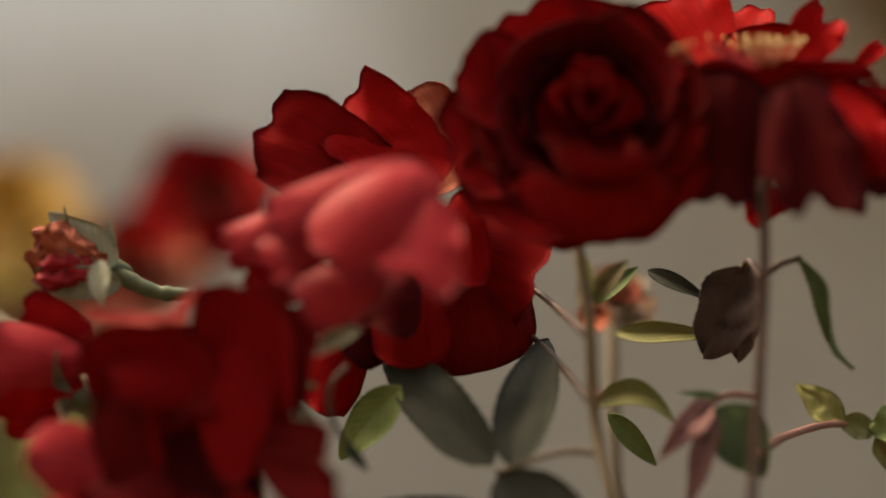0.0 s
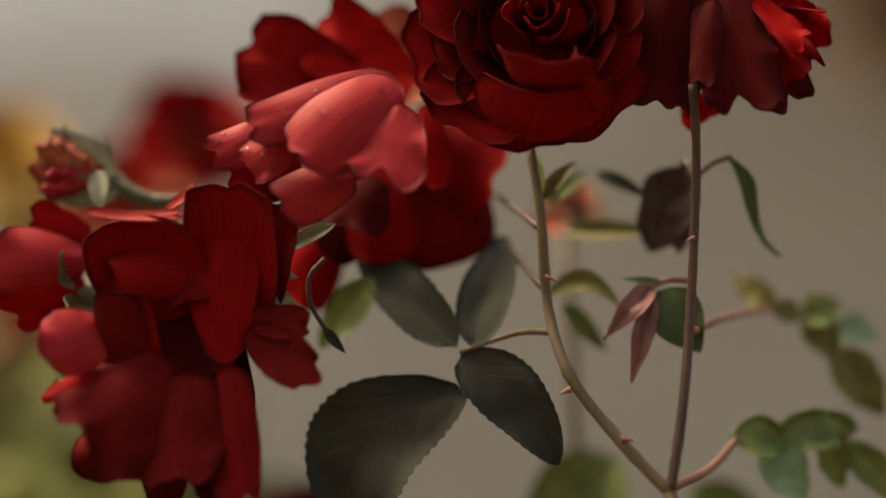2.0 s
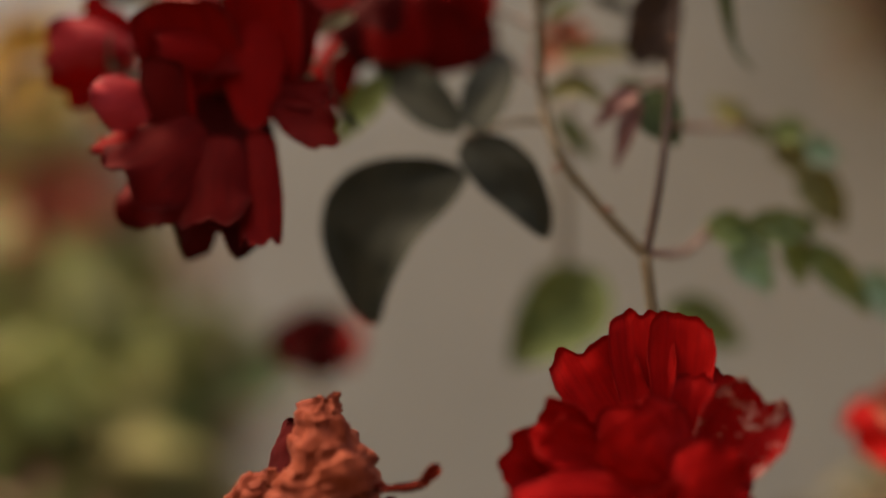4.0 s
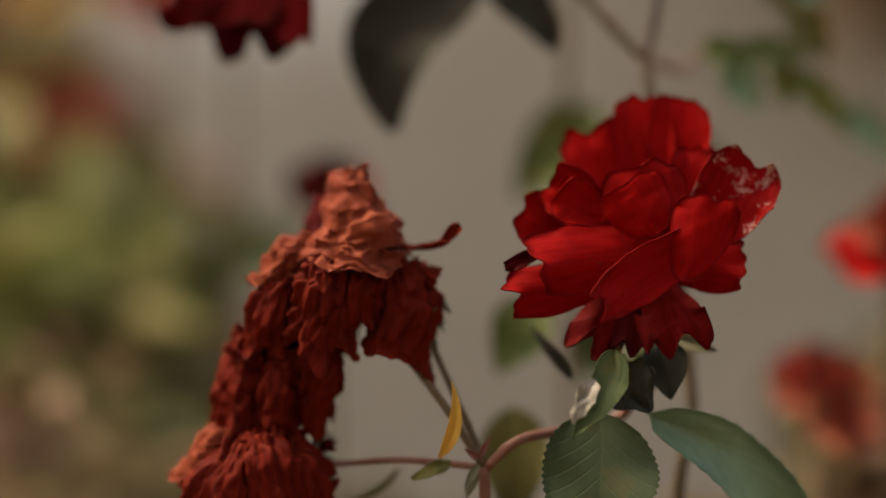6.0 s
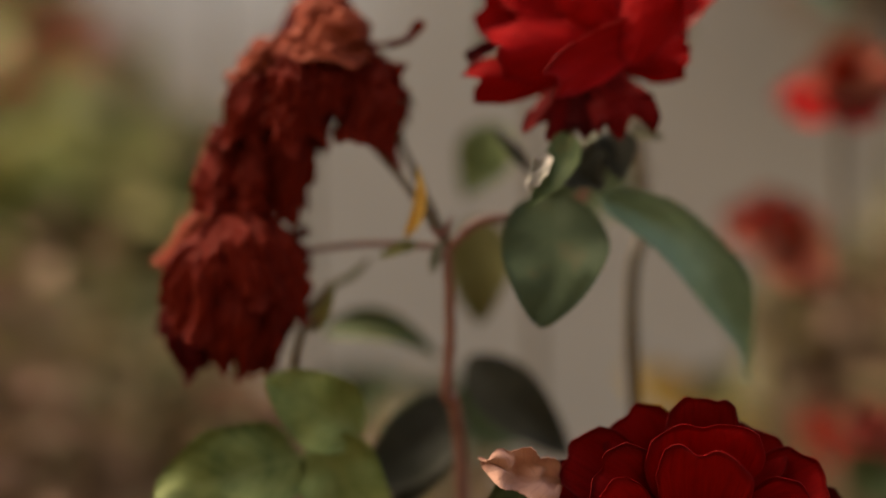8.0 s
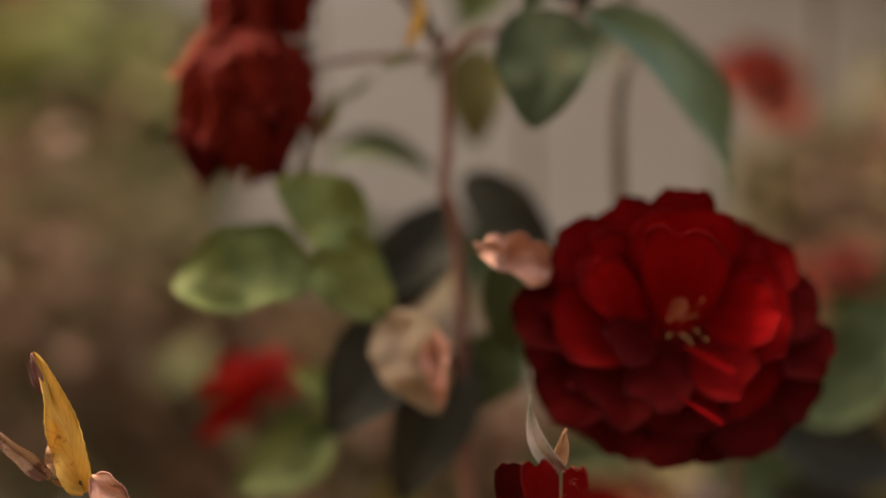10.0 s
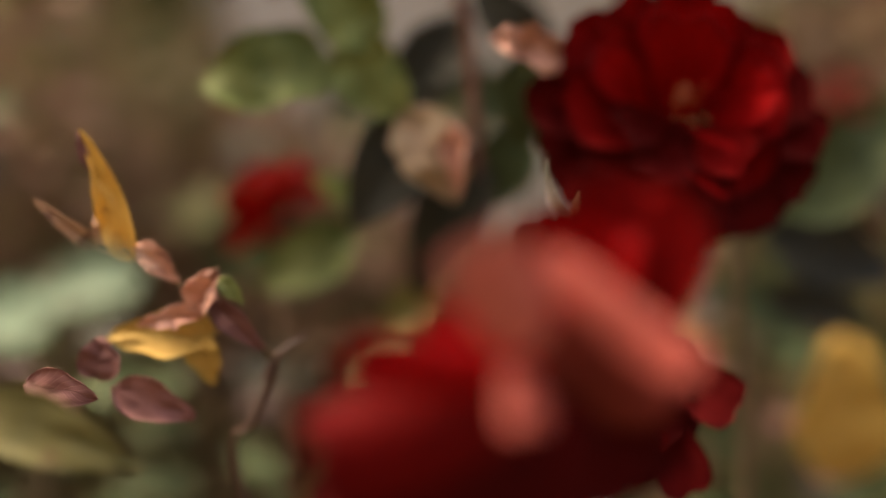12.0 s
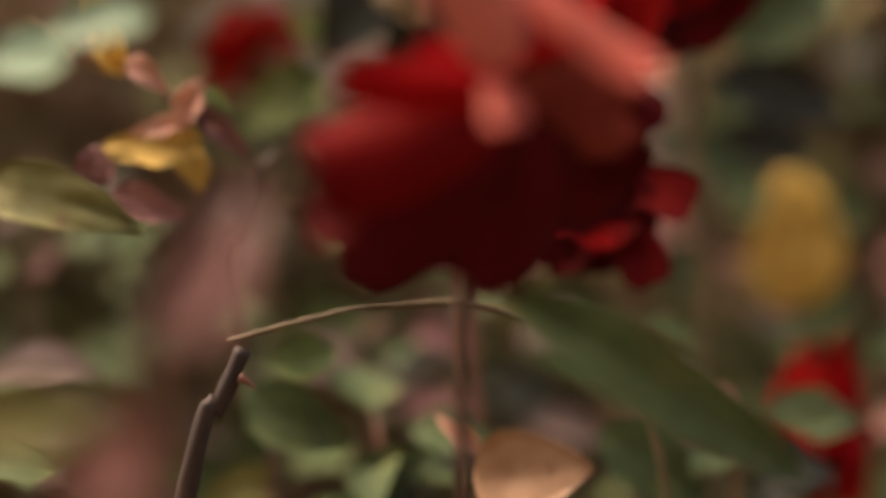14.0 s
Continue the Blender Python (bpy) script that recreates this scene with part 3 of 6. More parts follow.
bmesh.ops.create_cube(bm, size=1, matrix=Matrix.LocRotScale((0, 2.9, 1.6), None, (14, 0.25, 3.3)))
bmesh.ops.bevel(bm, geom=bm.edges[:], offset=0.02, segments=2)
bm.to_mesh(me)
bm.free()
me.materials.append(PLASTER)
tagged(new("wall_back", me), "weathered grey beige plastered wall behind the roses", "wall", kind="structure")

# unseen wall, added only to cut the light from the front
me = bpy.data.meshes.new("wall_blocker")
bm = bmesh.new()
bmesh.ops.create_cube(bm, size=1, matrix=Matrix.LocRotScale((0, -1.7, 1.15), None, (9, 0.25, 2.4)))
bmesh.ops.bevel(bm, geom=bm.edges[:], offset=0.02, segments=2)
bm.to_mesh(me)
bm.free()
me.materials.append(BLOCKER)
tagged(new("wall_blocker", me), "unseen wall added to block light from the near side", "wall", kind="structure")


def shrub(name, centre, spread, n, size, label, seed, material=SHRUB):
    """A leafy mass: many small folded leaves round twigs, in one mesh."""
    r = random.Random(seed)
    verts, faces = [], []
    for k in range(n):
        d = Vector((r.gauss(0, 1), r.gauss(0, 1), r.gauss(0, 1))).normalized() * (r.random() ** 0.4)
        c = Vector(centre) + Vector((d.x * spread[0], d.y * spread[1], d.z * spread[2]))
        a = Vector((r.gauss(0, 1), r.gauss(0, 1), r.gauss(0, 0.6) - 0.3)).normalized()
        b = a.cross(Vector((r.gauss(0, 1), r.gauss(0, 1), r.gauss(0, 1)))).normalized()
        nn = a.cross(b)
        ln = size * r.uniform(0.6, 1.3)
        w = ln * 0.32
        i = len(verts)
        verts += [c, c + a * ln * 0.4 + b * w + nn * w * 0.3, c + a * ln, c + a * ln * 0.4 - b * w + nn * w * 0.3, c + a * ln * 0.75 + b * w * 0.7 + nn * w * 0.2, c + a * ln * 0.75 - b * w * 0.7 + nn * w * 0.2, c + a * ln * 0.5]
        faces += [(i, i + 1, i + 6), (i, i + 6, i + 3), (i + 1, i + 4, i + 2, i + 6), (i + 3, i + 6, i + 2, i + 5)]
    me = bpy.data.meshes.new(name)
    me.from_pydata([tuple(v) for v in verts], [], faces)
    me.materials.append(material)
    me.polygons.foreach_set("use_smooth", [True] * len(me.polygons))
    return tagged(new(name, me), label, "shrub", kind="stuff")


shrub("background_shrub", (-0.64, 0.9, 0.5), (0.42, 0.35, 0.7), 6500, 0.055, "dense olive and brown rose foliage behind the blooms", 3)
shrub("background_shrub", (-0.2, 0.6, 0.3), (0.4, 0.25, 0.42), 4200, 0.05, "olive and reddish rose foliage in the bed", 4, SHRUB_BROWN)
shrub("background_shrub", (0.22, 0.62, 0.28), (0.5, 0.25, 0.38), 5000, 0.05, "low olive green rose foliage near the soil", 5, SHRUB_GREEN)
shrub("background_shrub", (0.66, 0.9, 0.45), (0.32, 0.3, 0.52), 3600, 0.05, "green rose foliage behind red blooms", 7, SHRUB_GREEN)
shrub("background_shrub", (-0.42, 0.95, 0.62), (0.24, 0.25, 0.42), 2400, 0.06, "olive and mauve rose foliage behind the withered heads", 9)
shrub("background_shrub", (-0.2174, 0.5500, 0.8036), (0.07, 0.08, 0.14), 130, 0.06, "bright olive green leaves on a rose behind", 13, SHRUB_OLIVE)
shrub("background_shrub", (-0.3047, 0.6200, 0.8832), (0.06, 0.08, 0.07), 70, 0.06, "bright olive green leaves on a rose behind", 14, SHRUB_OLIVE)
shrub("background_shrub", (-0.5, 0.95, 0.9), (0.24, 0.25, 0.22), 2600, 0.05, "olive and dull red rose foliage by the wall", 21)
shrub("background_shrub", (-0.06, 0.32, 0.6), (0.13, 0.07, 0.14), 520, 0.028, "sparse browning rose foliage amid the canes", 22, SHRUB_BROWN)
shrub("background_shrub", (-0.23, 0.36, 0.61), (0.16, 0.1, 0.2), 2400, 0.02, "browning rose foliage in the bed", 23, SHRUB_BROWN)
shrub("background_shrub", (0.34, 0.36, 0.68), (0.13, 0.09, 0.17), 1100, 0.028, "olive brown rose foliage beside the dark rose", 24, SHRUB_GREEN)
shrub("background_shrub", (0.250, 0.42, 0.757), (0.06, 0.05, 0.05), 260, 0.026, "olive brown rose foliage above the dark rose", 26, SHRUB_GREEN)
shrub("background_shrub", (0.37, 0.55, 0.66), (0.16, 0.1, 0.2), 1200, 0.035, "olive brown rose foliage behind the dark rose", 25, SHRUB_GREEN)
tree = tagged(new("tree", None), "small olive tree with a thin trunk by the wall", "tree")
tree.location = (0.98, 2.2, 0.0)
crown = shrub("crown", (0.0, 0.0, 1.82), (0.45, 0.4, 0.62), 2600, 0.09, "dark olive leafy crown", 11)
del crown["kind"], crown["category"]
crown.parent = tree
part("trunk", tube_mesh([(0.98, 2.2, -0.02), (1.0, 2.22, 0.7), (0.97, 2.2, 1.3), (0.98, 2.2, 1.9)], 0.035, 0.012, 12, 8), STEM_DARK, tree)

# ---- upper cluster of roses ----
upper = cane((0.1, 0.1, 0.0), "tall rose cane with dark red open roses and drooping leaves")
stem(upper, [(0.1, 0.1, 0.0), (0.098, 0.09, 0.5), (0.0775, 0.0650, 0.7498), (0.0822, 0.0700, 0.8032), (0.0686, 0.0850, 0.9067), (0.0671, 0.0880, 0.9203)], 0.0024, 0.002, STEM)
stem(upper, [(0.0671, 0.0880, 0.9203), (0.0525, 0.0940, 0.9364), (0.0395, 0.1000, 0.9545), (0.0343, 0.1100, 0.9746), (0.0326, 0.1080, 1.0023), (0.0301, 0.1140, 1.0237), (0.0291, 0.1260, 1.0420)], 0.0019, 0.0014, STEM)
stem(upper, [(0.0671, 0.0880, 0.9203), (0.0718, 0.0920, 0.9437), (0.0762, 0.1000, 0.9744), (0.0793, 0.1030, 1.0162), (0.0783, 0.1000, 1.0399)], 0.0016, 0.0013, STEM_DARK)
stem(upper, [(0.0333, 0.1120, 0.9796), (0.0229, 0.1400, 0.9931), (0.0050, 0.1600, 1.0083)], 0.0011, 0.0009, STEM_DARK)
stem(upper, [(0.0323, 0.1100, 0.9982), (0.0215, 0.1400, 1.0093), (0.0108, 0.1600, 1.0176)], 0.0011, 0.0009, STEM_DARK)
stem(upper, [(0.0358, 0.1100, 0.9663), (0.0250, 0.1120, 0.9663), (0.0071, 0.1120, 0.9608)], 0.0011, 0.0007, STEM, "leaf_stalk")

thorn(upper, (0.0398, 0.0980, 0.9499), (-1, -0.3, -0.2), 0.004)
thorn(upper, (0.0538, 0.0910, 0.9356), (1, -0.3, 0.1), 0.004)
thorn(upper, (0.0337, 0.1060, 0.9832), (1, -0.4, -0.2), 0.0035)
thorn(upper, (0.0776, 0.1000, 0.9940), (-1, -0.4, -0.2), 0.003)

# pink-red rose: paler petal backs, with glancing sheen put into the colour
bl = bloom(upper, (-0.0128, 0.1650, 1.0175), (-0.75, -0.5, 0.35), 0.024, "full rose with pink outer petals, sheen in their colour, and dark rims")
petal(bl, (-0.0102, 0.1020, 1.0434), (-0.0549, 0.0940, 1.0275), 0.0196, PINK, BACK, wrap=0.6, belly=0.08, foot=0.7, ruffle=0.025)
petal(bl, (-0.0086, 0.0960, 1.0420), (-0.0396, 0.0840, 1.0179), 0.0297, PINK, BACK, wrap=0.75, belly=0.15, curl=0.06, foot=0.6, ruffle=0.02, square=0.42)
petal(bl, (-0.0072, 0.0900, 1.0346), (-0.0157, 0.0800, 1.0103), 0.0277, PINK, BACK, wrap=0.4, belly=0.05, notch=0.16, ruffle=0.06, foot=0.4)
petal(bl, (-0.0470, 0.1020, 1.0299), (-0.0661, 0.0970, 1.0204), 0.0156, PINK, BACK, foot=0.8, wrap=0.6, notch=0.1, ruffle=0.05)
petal(bl, (-0.0405, 0.0960, 1.0273), (-0.0547, 0.0910, 1.0163), 0.0170, PINK, BACK, foot=0.8, wrap=0.7, ruffle=0.06)
petal(bl, (-0.0238, 0.1000, 1.0157), (-0.0460, 0.0920, 1.0048), 0.0203, PINK, BACK, foot=0.75, wrap=0.7, belly=0.1, ruffle=0.03)
petal(bl, (-0.0391, 0.1040, 1.0178), (-0.0612, 0.0990, 1.0139), 0.0198, RED, BACK, foot=0.75, wrap=0.6, ruffle=0.05)
# belly and back petals in darker reds, their shade put into the colour
petal(bl, (-0.0063, 0.1500, 1.0359), (-0.0056, 0.1380, 0.9876), 0.0626, SHADE_MAROON, BACK, wrap=1.1, belly=0.16, curl=-0.08, foot=0.65, ruffle=0.01, notch=-0.03, square=0.46, grid=25)
petal(bl, (-0.0144, 0.1420, 1.0227), (-0.0232, 0.1300, 0.9902), 0.0357, DEEP, BACK, wrap=0.9, belly=0.12, curl=-0.04, foot=0.65, ruffle=0.015, notch=-0.02, square=0.44)
petal(bl, (-0.0319, 0.1500, 1.0082), (-0.0489, 0.1550, 0.9749), 0.0250, RED, BACK, wrap=0.7, belly=0.1, ruffle=0.03)
petal(bl, (-0.0192, 0.1250, 1.0163), (-0.0271, 0.1180, 0.9986), 0.0250, SHADE_BLACK, BACK, wrap=0.8, belly=0.1)
petal(bl, (-0.0180, 0.1350, 1.0410), (-0.0620, 0.1280, 1.0590), 0.0350, DEEP, FRONT, wrap=0.5, belly=0.05, notch=0.0, crumple=0.04)
petal(bl, (-0.0064, 0.1300, 1.0439), (-0.0400, 0.1350, 1.0675), 0.0330, RED, FRONT, wrap=0.5, belly=0.05, ruffle=0.06, crumple=0.05)
petal(bl, (-0.0050, 0.1380, 1.0411), (-0.0221, 0.1450, 1.0710), 0.0317, WILTED, FRONT, wrap=0.35, foot=0.8, ruffle=0.06, crumple=0.05)
petal(bl, (-0.0117, 0.1450, 1.0293), (-0.0587, 0.1380, 1.0417), 0.0401, SHADE_BLACK, FRONT, wrap=0.5)
petal(bl, (-0.0117, 0.1450, 1.0258), (-0.0427, 0.1350, 0.9960), 0.0367, SHADE_BLACK, BACK, wrap=0.8)
petal(bl, (-0.0079, 0.1400, 1.0255), (0.0210, 0.1400, 1.0146), 0.0451, DEEP, BACK, wrap=0.8)
petal(bl, (-0.0005, 0.1350, 1.0408), (-0.0041, 0.1300, 1.0111), 0.0200, RED, BACK, wrap=0.7)
drops(bl, [c for c in bl.children if c.name.startswith("petal")][:8], 34, 0.0008)

# frontal dark rose with a folded heart
bl = bloom(upper, (0.0317, 0.1320, 1.0558), (-0.12, -1.0, 0.22), 0.018, "dark red velvety rose with a folded heart in a dark hollow")
# top three petals redder: light from above put into their colour
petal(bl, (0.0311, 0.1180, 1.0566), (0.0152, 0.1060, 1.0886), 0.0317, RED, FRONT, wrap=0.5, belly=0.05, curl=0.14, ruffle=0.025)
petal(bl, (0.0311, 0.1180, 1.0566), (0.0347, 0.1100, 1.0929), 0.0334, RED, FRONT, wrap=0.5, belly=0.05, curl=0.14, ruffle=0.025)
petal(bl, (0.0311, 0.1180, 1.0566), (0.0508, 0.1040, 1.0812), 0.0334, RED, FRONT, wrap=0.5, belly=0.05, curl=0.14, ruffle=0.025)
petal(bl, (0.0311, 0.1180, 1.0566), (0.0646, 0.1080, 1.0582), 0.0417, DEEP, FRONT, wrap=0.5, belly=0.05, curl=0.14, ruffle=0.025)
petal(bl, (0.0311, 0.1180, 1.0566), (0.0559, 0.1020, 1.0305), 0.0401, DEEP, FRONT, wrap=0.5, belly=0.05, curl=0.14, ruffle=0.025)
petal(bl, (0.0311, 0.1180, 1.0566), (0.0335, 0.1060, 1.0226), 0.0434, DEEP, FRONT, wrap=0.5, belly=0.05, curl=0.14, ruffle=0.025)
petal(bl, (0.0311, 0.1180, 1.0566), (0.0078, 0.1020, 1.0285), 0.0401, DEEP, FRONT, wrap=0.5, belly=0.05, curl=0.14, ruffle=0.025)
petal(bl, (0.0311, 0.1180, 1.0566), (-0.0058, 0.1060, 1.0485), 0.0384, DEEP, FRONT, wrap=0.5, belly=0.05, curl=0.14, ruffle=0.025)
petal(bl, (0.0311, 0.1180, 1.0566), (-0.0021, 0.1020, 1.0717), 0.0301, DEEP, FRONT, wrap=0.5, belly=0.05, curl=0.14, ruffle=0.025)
at, ax = (0.0328, 0.1120, 1.0591), (-0.1, -1.0, 0.12)
petal_ring(bl, at, ax, 0.034, 5, (0.25, -0.2), (0.9, 0.28), 1.2, 0.2, [DEEP, SHADE_MAROON], 0.06, wrap=0.6, belly=0.1, curl=0.22, ruffle=0.015)
petal_ring(bl, at, ax, 0.033, 4, (0.3, -0.2), (0.7, 0.48), 1.2, 0.6, [SHADE_MAROON], 0.06, wrap=0.85, belly=0.12, curl=0.18, ruffle=0.015)
# near-black ring: the hollow's shade painted on its petals
petal_ring(bl, at, ax, 0.031, 5, (0.3, -0.3), (0.56, 0.42), 0.9, 0.1, [SHADE_BLACK], 0.06, wrap=0.9, belly=0.1, curl=0.04, ruffle=0.015)
at = (0.0335, 0.1040, 1.0611)
petal_ring(bl, at, ax, 0.014, 3, (0.3, -0.9), (0.5, 0.85), 1.2, 0.3, [RED], 0.08, wrap=1.1, belly=0.1, curl=0.2, grid=15)
petal_ring(bl, at, ax, 0.014, 3, (0.15, -0.8), (0.25, 1.05), 0.9, 0.7, [RED], 0.12, wrap=1.2, belly=0.08, curl=0.15, grid=15)
petal_ring(bl, at, ax, 0.013, 3, (0.05, -0.6), (0.12, 1.05), 0.6, 0.2, [RED], 0.12, wrap=1.3, belly=0.05, grid=13)
petal(bl, (0.0328, 0.1040, 1.0235), (0.0322, 0.0870, 1.0391), 0.0494, DEEP, BACK, wrap=0.8, belly=0.08, curl=0.1, foot=0.8, ruffle=0.015)
petal(bl, (0.0341, 0.1000, 1.0362), (0.0333, 0.0780, 1.0463), 0.0346, DEEP, BACK, wrap=0.8, belly=0.1, curl=0.12, foot=0.8, ruffle=0.03)
petal(bl, (0.0424, 0.1000, 1.0361), (0.0465, 0.0820, 1.0433), 0.0222, DEEP, BACK, wrap=0.8, belly=0.1, curl=0.1, foot=0.8, ruffle=0.03)

# open rose with stamens, seen from below
bl = bloom(upper, (0.0862, 0.1500, 1.0556), (0.15, -0.2, 1.0), 0.022, "overblown dark red rose with tan stamens")
# upper petals in the brighter red, coloured as lit
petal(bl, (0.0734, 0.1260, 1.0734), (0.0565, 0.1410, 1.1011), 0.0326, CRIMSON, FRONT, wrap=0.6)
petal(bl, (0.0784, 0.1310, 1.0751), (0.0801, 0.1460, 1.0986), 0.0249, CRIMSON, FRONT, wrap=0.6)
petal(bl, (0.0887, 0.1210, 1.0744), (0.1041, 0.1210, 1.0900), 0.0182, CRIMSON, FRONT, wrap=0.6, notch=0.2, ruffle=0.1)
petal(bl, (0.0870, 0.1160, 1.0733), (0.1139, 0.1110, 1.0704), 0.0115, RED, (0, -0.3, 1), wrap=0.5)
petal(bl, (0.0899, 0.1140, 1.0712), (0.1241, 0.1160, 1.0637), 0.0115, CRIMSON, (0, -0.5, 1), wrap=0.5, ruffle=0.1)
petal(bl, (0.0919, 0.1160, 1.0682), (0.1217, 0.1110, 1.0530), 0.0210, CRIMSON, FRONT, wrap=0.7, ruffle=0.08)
petal(bl, (0.1080, 0.1210, 1.0721), (0.1176, 0.1240, 1.0814), 0.0065, CRIMSON, FRONT, wrap=0.8)
petal(bl, (0.0788, 0.1010, 1.0705), (0.0646, 0.0960, 1.0737), 0.0107, PINK, (0, -0.6, 1), wrap=0.7, curl=-0.1)
# hanging petals mostly near-black, which stands in for shade underneath
petal(bl, (0.0864, 0.1000, 1.0678), (0.0933, 0.0900, 1.0267), 0.0277, SHADE_BLACK, BACK, wrap=0.6, belly=0.08, foot=0.85, notch=0.18, ruffle=0.1, pleat=0.05)
petal(bl, (0.0843, 0.0960, 1.0649), (0.0793, 0.0900, 1.0366), 0.0112, SHADE_BLACK, BACK, wrap=1.0, belly=0.1, foot=0.7)
petal(bl, (0.0727, 0.1080, 1.0708), (0.0668, 0.1100, 1.0326), 0.0310, SHADE_BLACK, BACK, wrap=0.7, belly=0.08, foot=0.85, ruffle=0.06)
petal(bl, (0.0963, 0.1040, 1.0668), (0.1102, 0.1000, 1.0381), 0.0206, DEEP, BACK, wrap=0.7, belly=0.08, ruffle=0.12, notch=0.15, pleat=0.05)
petal(bl, (0.0951, 0.1120, 1.0674), (0.1085, 0.1120, 1.0329), 0.0234, SHADE_BLACK, BACK, wrap=0.5, belly=0.05, ruffle=0.08)
petal(bl, (0.0803, 0.1220, 1.0402), (0.0860, 0.1220, 1.0302), 0.0152, RED, BACK, wrap=0.7, ruffle=0.08)
petal(bl, (0.0969, 0.1000, 1.0654), (0.1096, 0.0900, 1.0490), 0.0135, RED, (0, -0.8, 0.7), wrap=0.6, ruffle=0.1)
petal(bl, (0.0616, 0.1120, 1.0713), (0.1115, 0.1080, 1.0663), 0.0107, RED, (0, -0.8, -0.6), wrap=0.5, foot=0.9, ruffle=0.08)
petal(bl, (0.0896, 0.1120, 1.0712), (0.1191, 0.1060, 1.0633), 0.0083, RED, (0, -0.6, 0.8), wrap=0.9, ruffle=0.15)
petal(bl, (0.0723, 0.1300, 1.0762), (0.0980, 0.1300, 1.0772), 0.0250, RED, FRONT, wrap=0.5, foot=0.9)
stamens(bl, (0.0817, 0.1120, 1.0730), (0.0, -0.25, 1.0), 70, 0.011, 0.0072, 0.9)
stamens(bl, (0.0618, 0.1060, 1.0732), (-0.3, -0.1, 1.0), 12, 0.006, 0.005)

# compound leaf under the pink rose
leaf(upper, (0.0056, 0.1150, 0.9625), (-0.0263, 0.1450, 0.9947), 0.0170, LEAF_DARK, fold=0.25, blunt=0.6, crumple=0.03)
leaf(upper, (0.0109, 0.1120, 0.9621), (0.0226, 0.1450, 0.9968), 0.0162, LEAF_DARK, fold=0.25, blunt=0.6, crumple=0.03)
leaf(upper, (0.0061, 0.1150, 0.9510), (-0.0252, 0.1130, 0.8972), 0.0350, LEAF_DARK, sweep=-0.25, fold=0.15, rounded=1.0, blunt=0.45, crumple=0.03, teeth=18)
leaf(upper, (0.0077, 0.1130, 0.9600), (0.0366, 0.1080, 0.9269), 0.0198, LEAF_DARK, fold=0.2, sweep=0.06, blunt=0.55, crumple=0.03)
leaf(upper, (-0.0198, 0.1300, 0.9834), (-0.0388, 0.1400, 0.9616), 0.0125, LEAF_LIME)
leaf(upper, (-0.0293, 0.1000, 1.0003), (-0.0465, 0.1030, 0.9918), 0.0050, PALE, fold=0.5)
leaf(upper, (-0.0529, 0.1000, 0.9830), (-0.0396, 0.0980, 0.9744), 0.0060, PALE, fold=0.3)
leaf(upper, (-0.0519, 0.1030, 0.9866), (-0.0414, 0.1050, 0.9846), 0.0040, LEAF_BLUE)
stem(upper, [(-0.0332, 0.1070, 0.9903), (-0.0380, 0.1070, 0.9845), (-0.0376, 0.1070, 0.9762), (-0.0328, 0.1070, 0.9677)], 0.0008, 0.0007, STEM_DARK, "tendril")
leaf(upper, (-0.0339, 0.1070, 0.9691), (-0.0277, 0.1070, 0.9616), 0.0033, LEAF_DARK)

# leaves and buds along the two stems
stem(upper, [(0.0830, 0.1260, 1.0146), (0.0885, 0.1270, 1.0184), (0.0944, 0.1280, 1.0201)], 0.0011, 0.0008, STEM_DARK, "leaf_stalk")
leaf(upper, (0.0931, 0.1280, 1.0204), (0.1092, 0.1310, 0.9883), 0.0052, LEAF_GREEN, face=(-0.7, -0.7, 0.3), fold=0.7, sweep=0.1, crumple=0.2, twist=2.2)
stem(upper, [(0.0828, 0.1260, 1.0138), (0.0802, 0.1330, 1.0194), (0.0782, 0.1410, 1.0118)], 0.001, 0.0008, STEM_DARK, "leaf_stalk")
leaf(upper, (0.0809, 0.1380, 1.0179), (0.0699, 0.1430, 0.9912), 0.0175, LEAF_PURPLE, fold=0.45, crumple=0.12, blunt=0.6)
leaf(upper, (0.0797, 0.1400, 1.0081), (0.0787, 0.1420, 0.9902), 0.0100, LEAF_PURPLE, fold=0.4, crumple=0.12)
leaf(upper, (0.0529, 0.1480, 1.0171), (0.0703, 0.1430, 1.0084), 0.0050, LEAF_DARK, fold=0.5)
leaf(upper, (0.0444, 0.1630, 0.9981), (0.0750, 0.1530, 0.9975), 0.0067, LEAF_OLIVE, fold=0.5)
leaf(upper, (0.0369, 0.1430, 1.0072), (0.0506, 0.1530, 1.0183), 0.0050, LEAF_LIME, fold=0.5)
leaf(upper, (0.0345, 0.1350, 0.9769), (0.0588, 0.1280, 0.9724), 0.0077, LEAF_OLIVE, fold=0.4, sweep=0.26)
leaf(upper, (0.0326, 0.1180, 1.0071), (0.0291, 0.1220, 1.0244), 0.0043, LEAF_OLIVE, fold=0.6, sweep=-0.08)
leaf(upper, (0.0332, 0.1180, 1.0071), (0.0448, 0.1260, 1.0194), 0.0053, LEAF_OLIVE, fold=0.6)
leaf(upper, (0.0413, 0.1530, 0.9742), (0.0561, 0.1580, 0.9579), 0.0067, LEAF_LIME)
leaf(upper, (0.0693, 0.1210, 0.9782), (0.0810, 0.1170, 0.9590), 0.0167, LEAF_GREEN, fold=0.3)
leaf(upper, (0.0676, 0.1210, 0.9795), (0.0516, 0.1130, 0.9641), 0.0073, LEAF_ROSY, fold=0.6, crumple=0.1)
leaf(upper, (0.0673, 0.1190, 0.9761), (0.0597, 0.1130, 0.9508), 0.0067, LEAF_ROSY, fold=0.6, crumple=0.1)
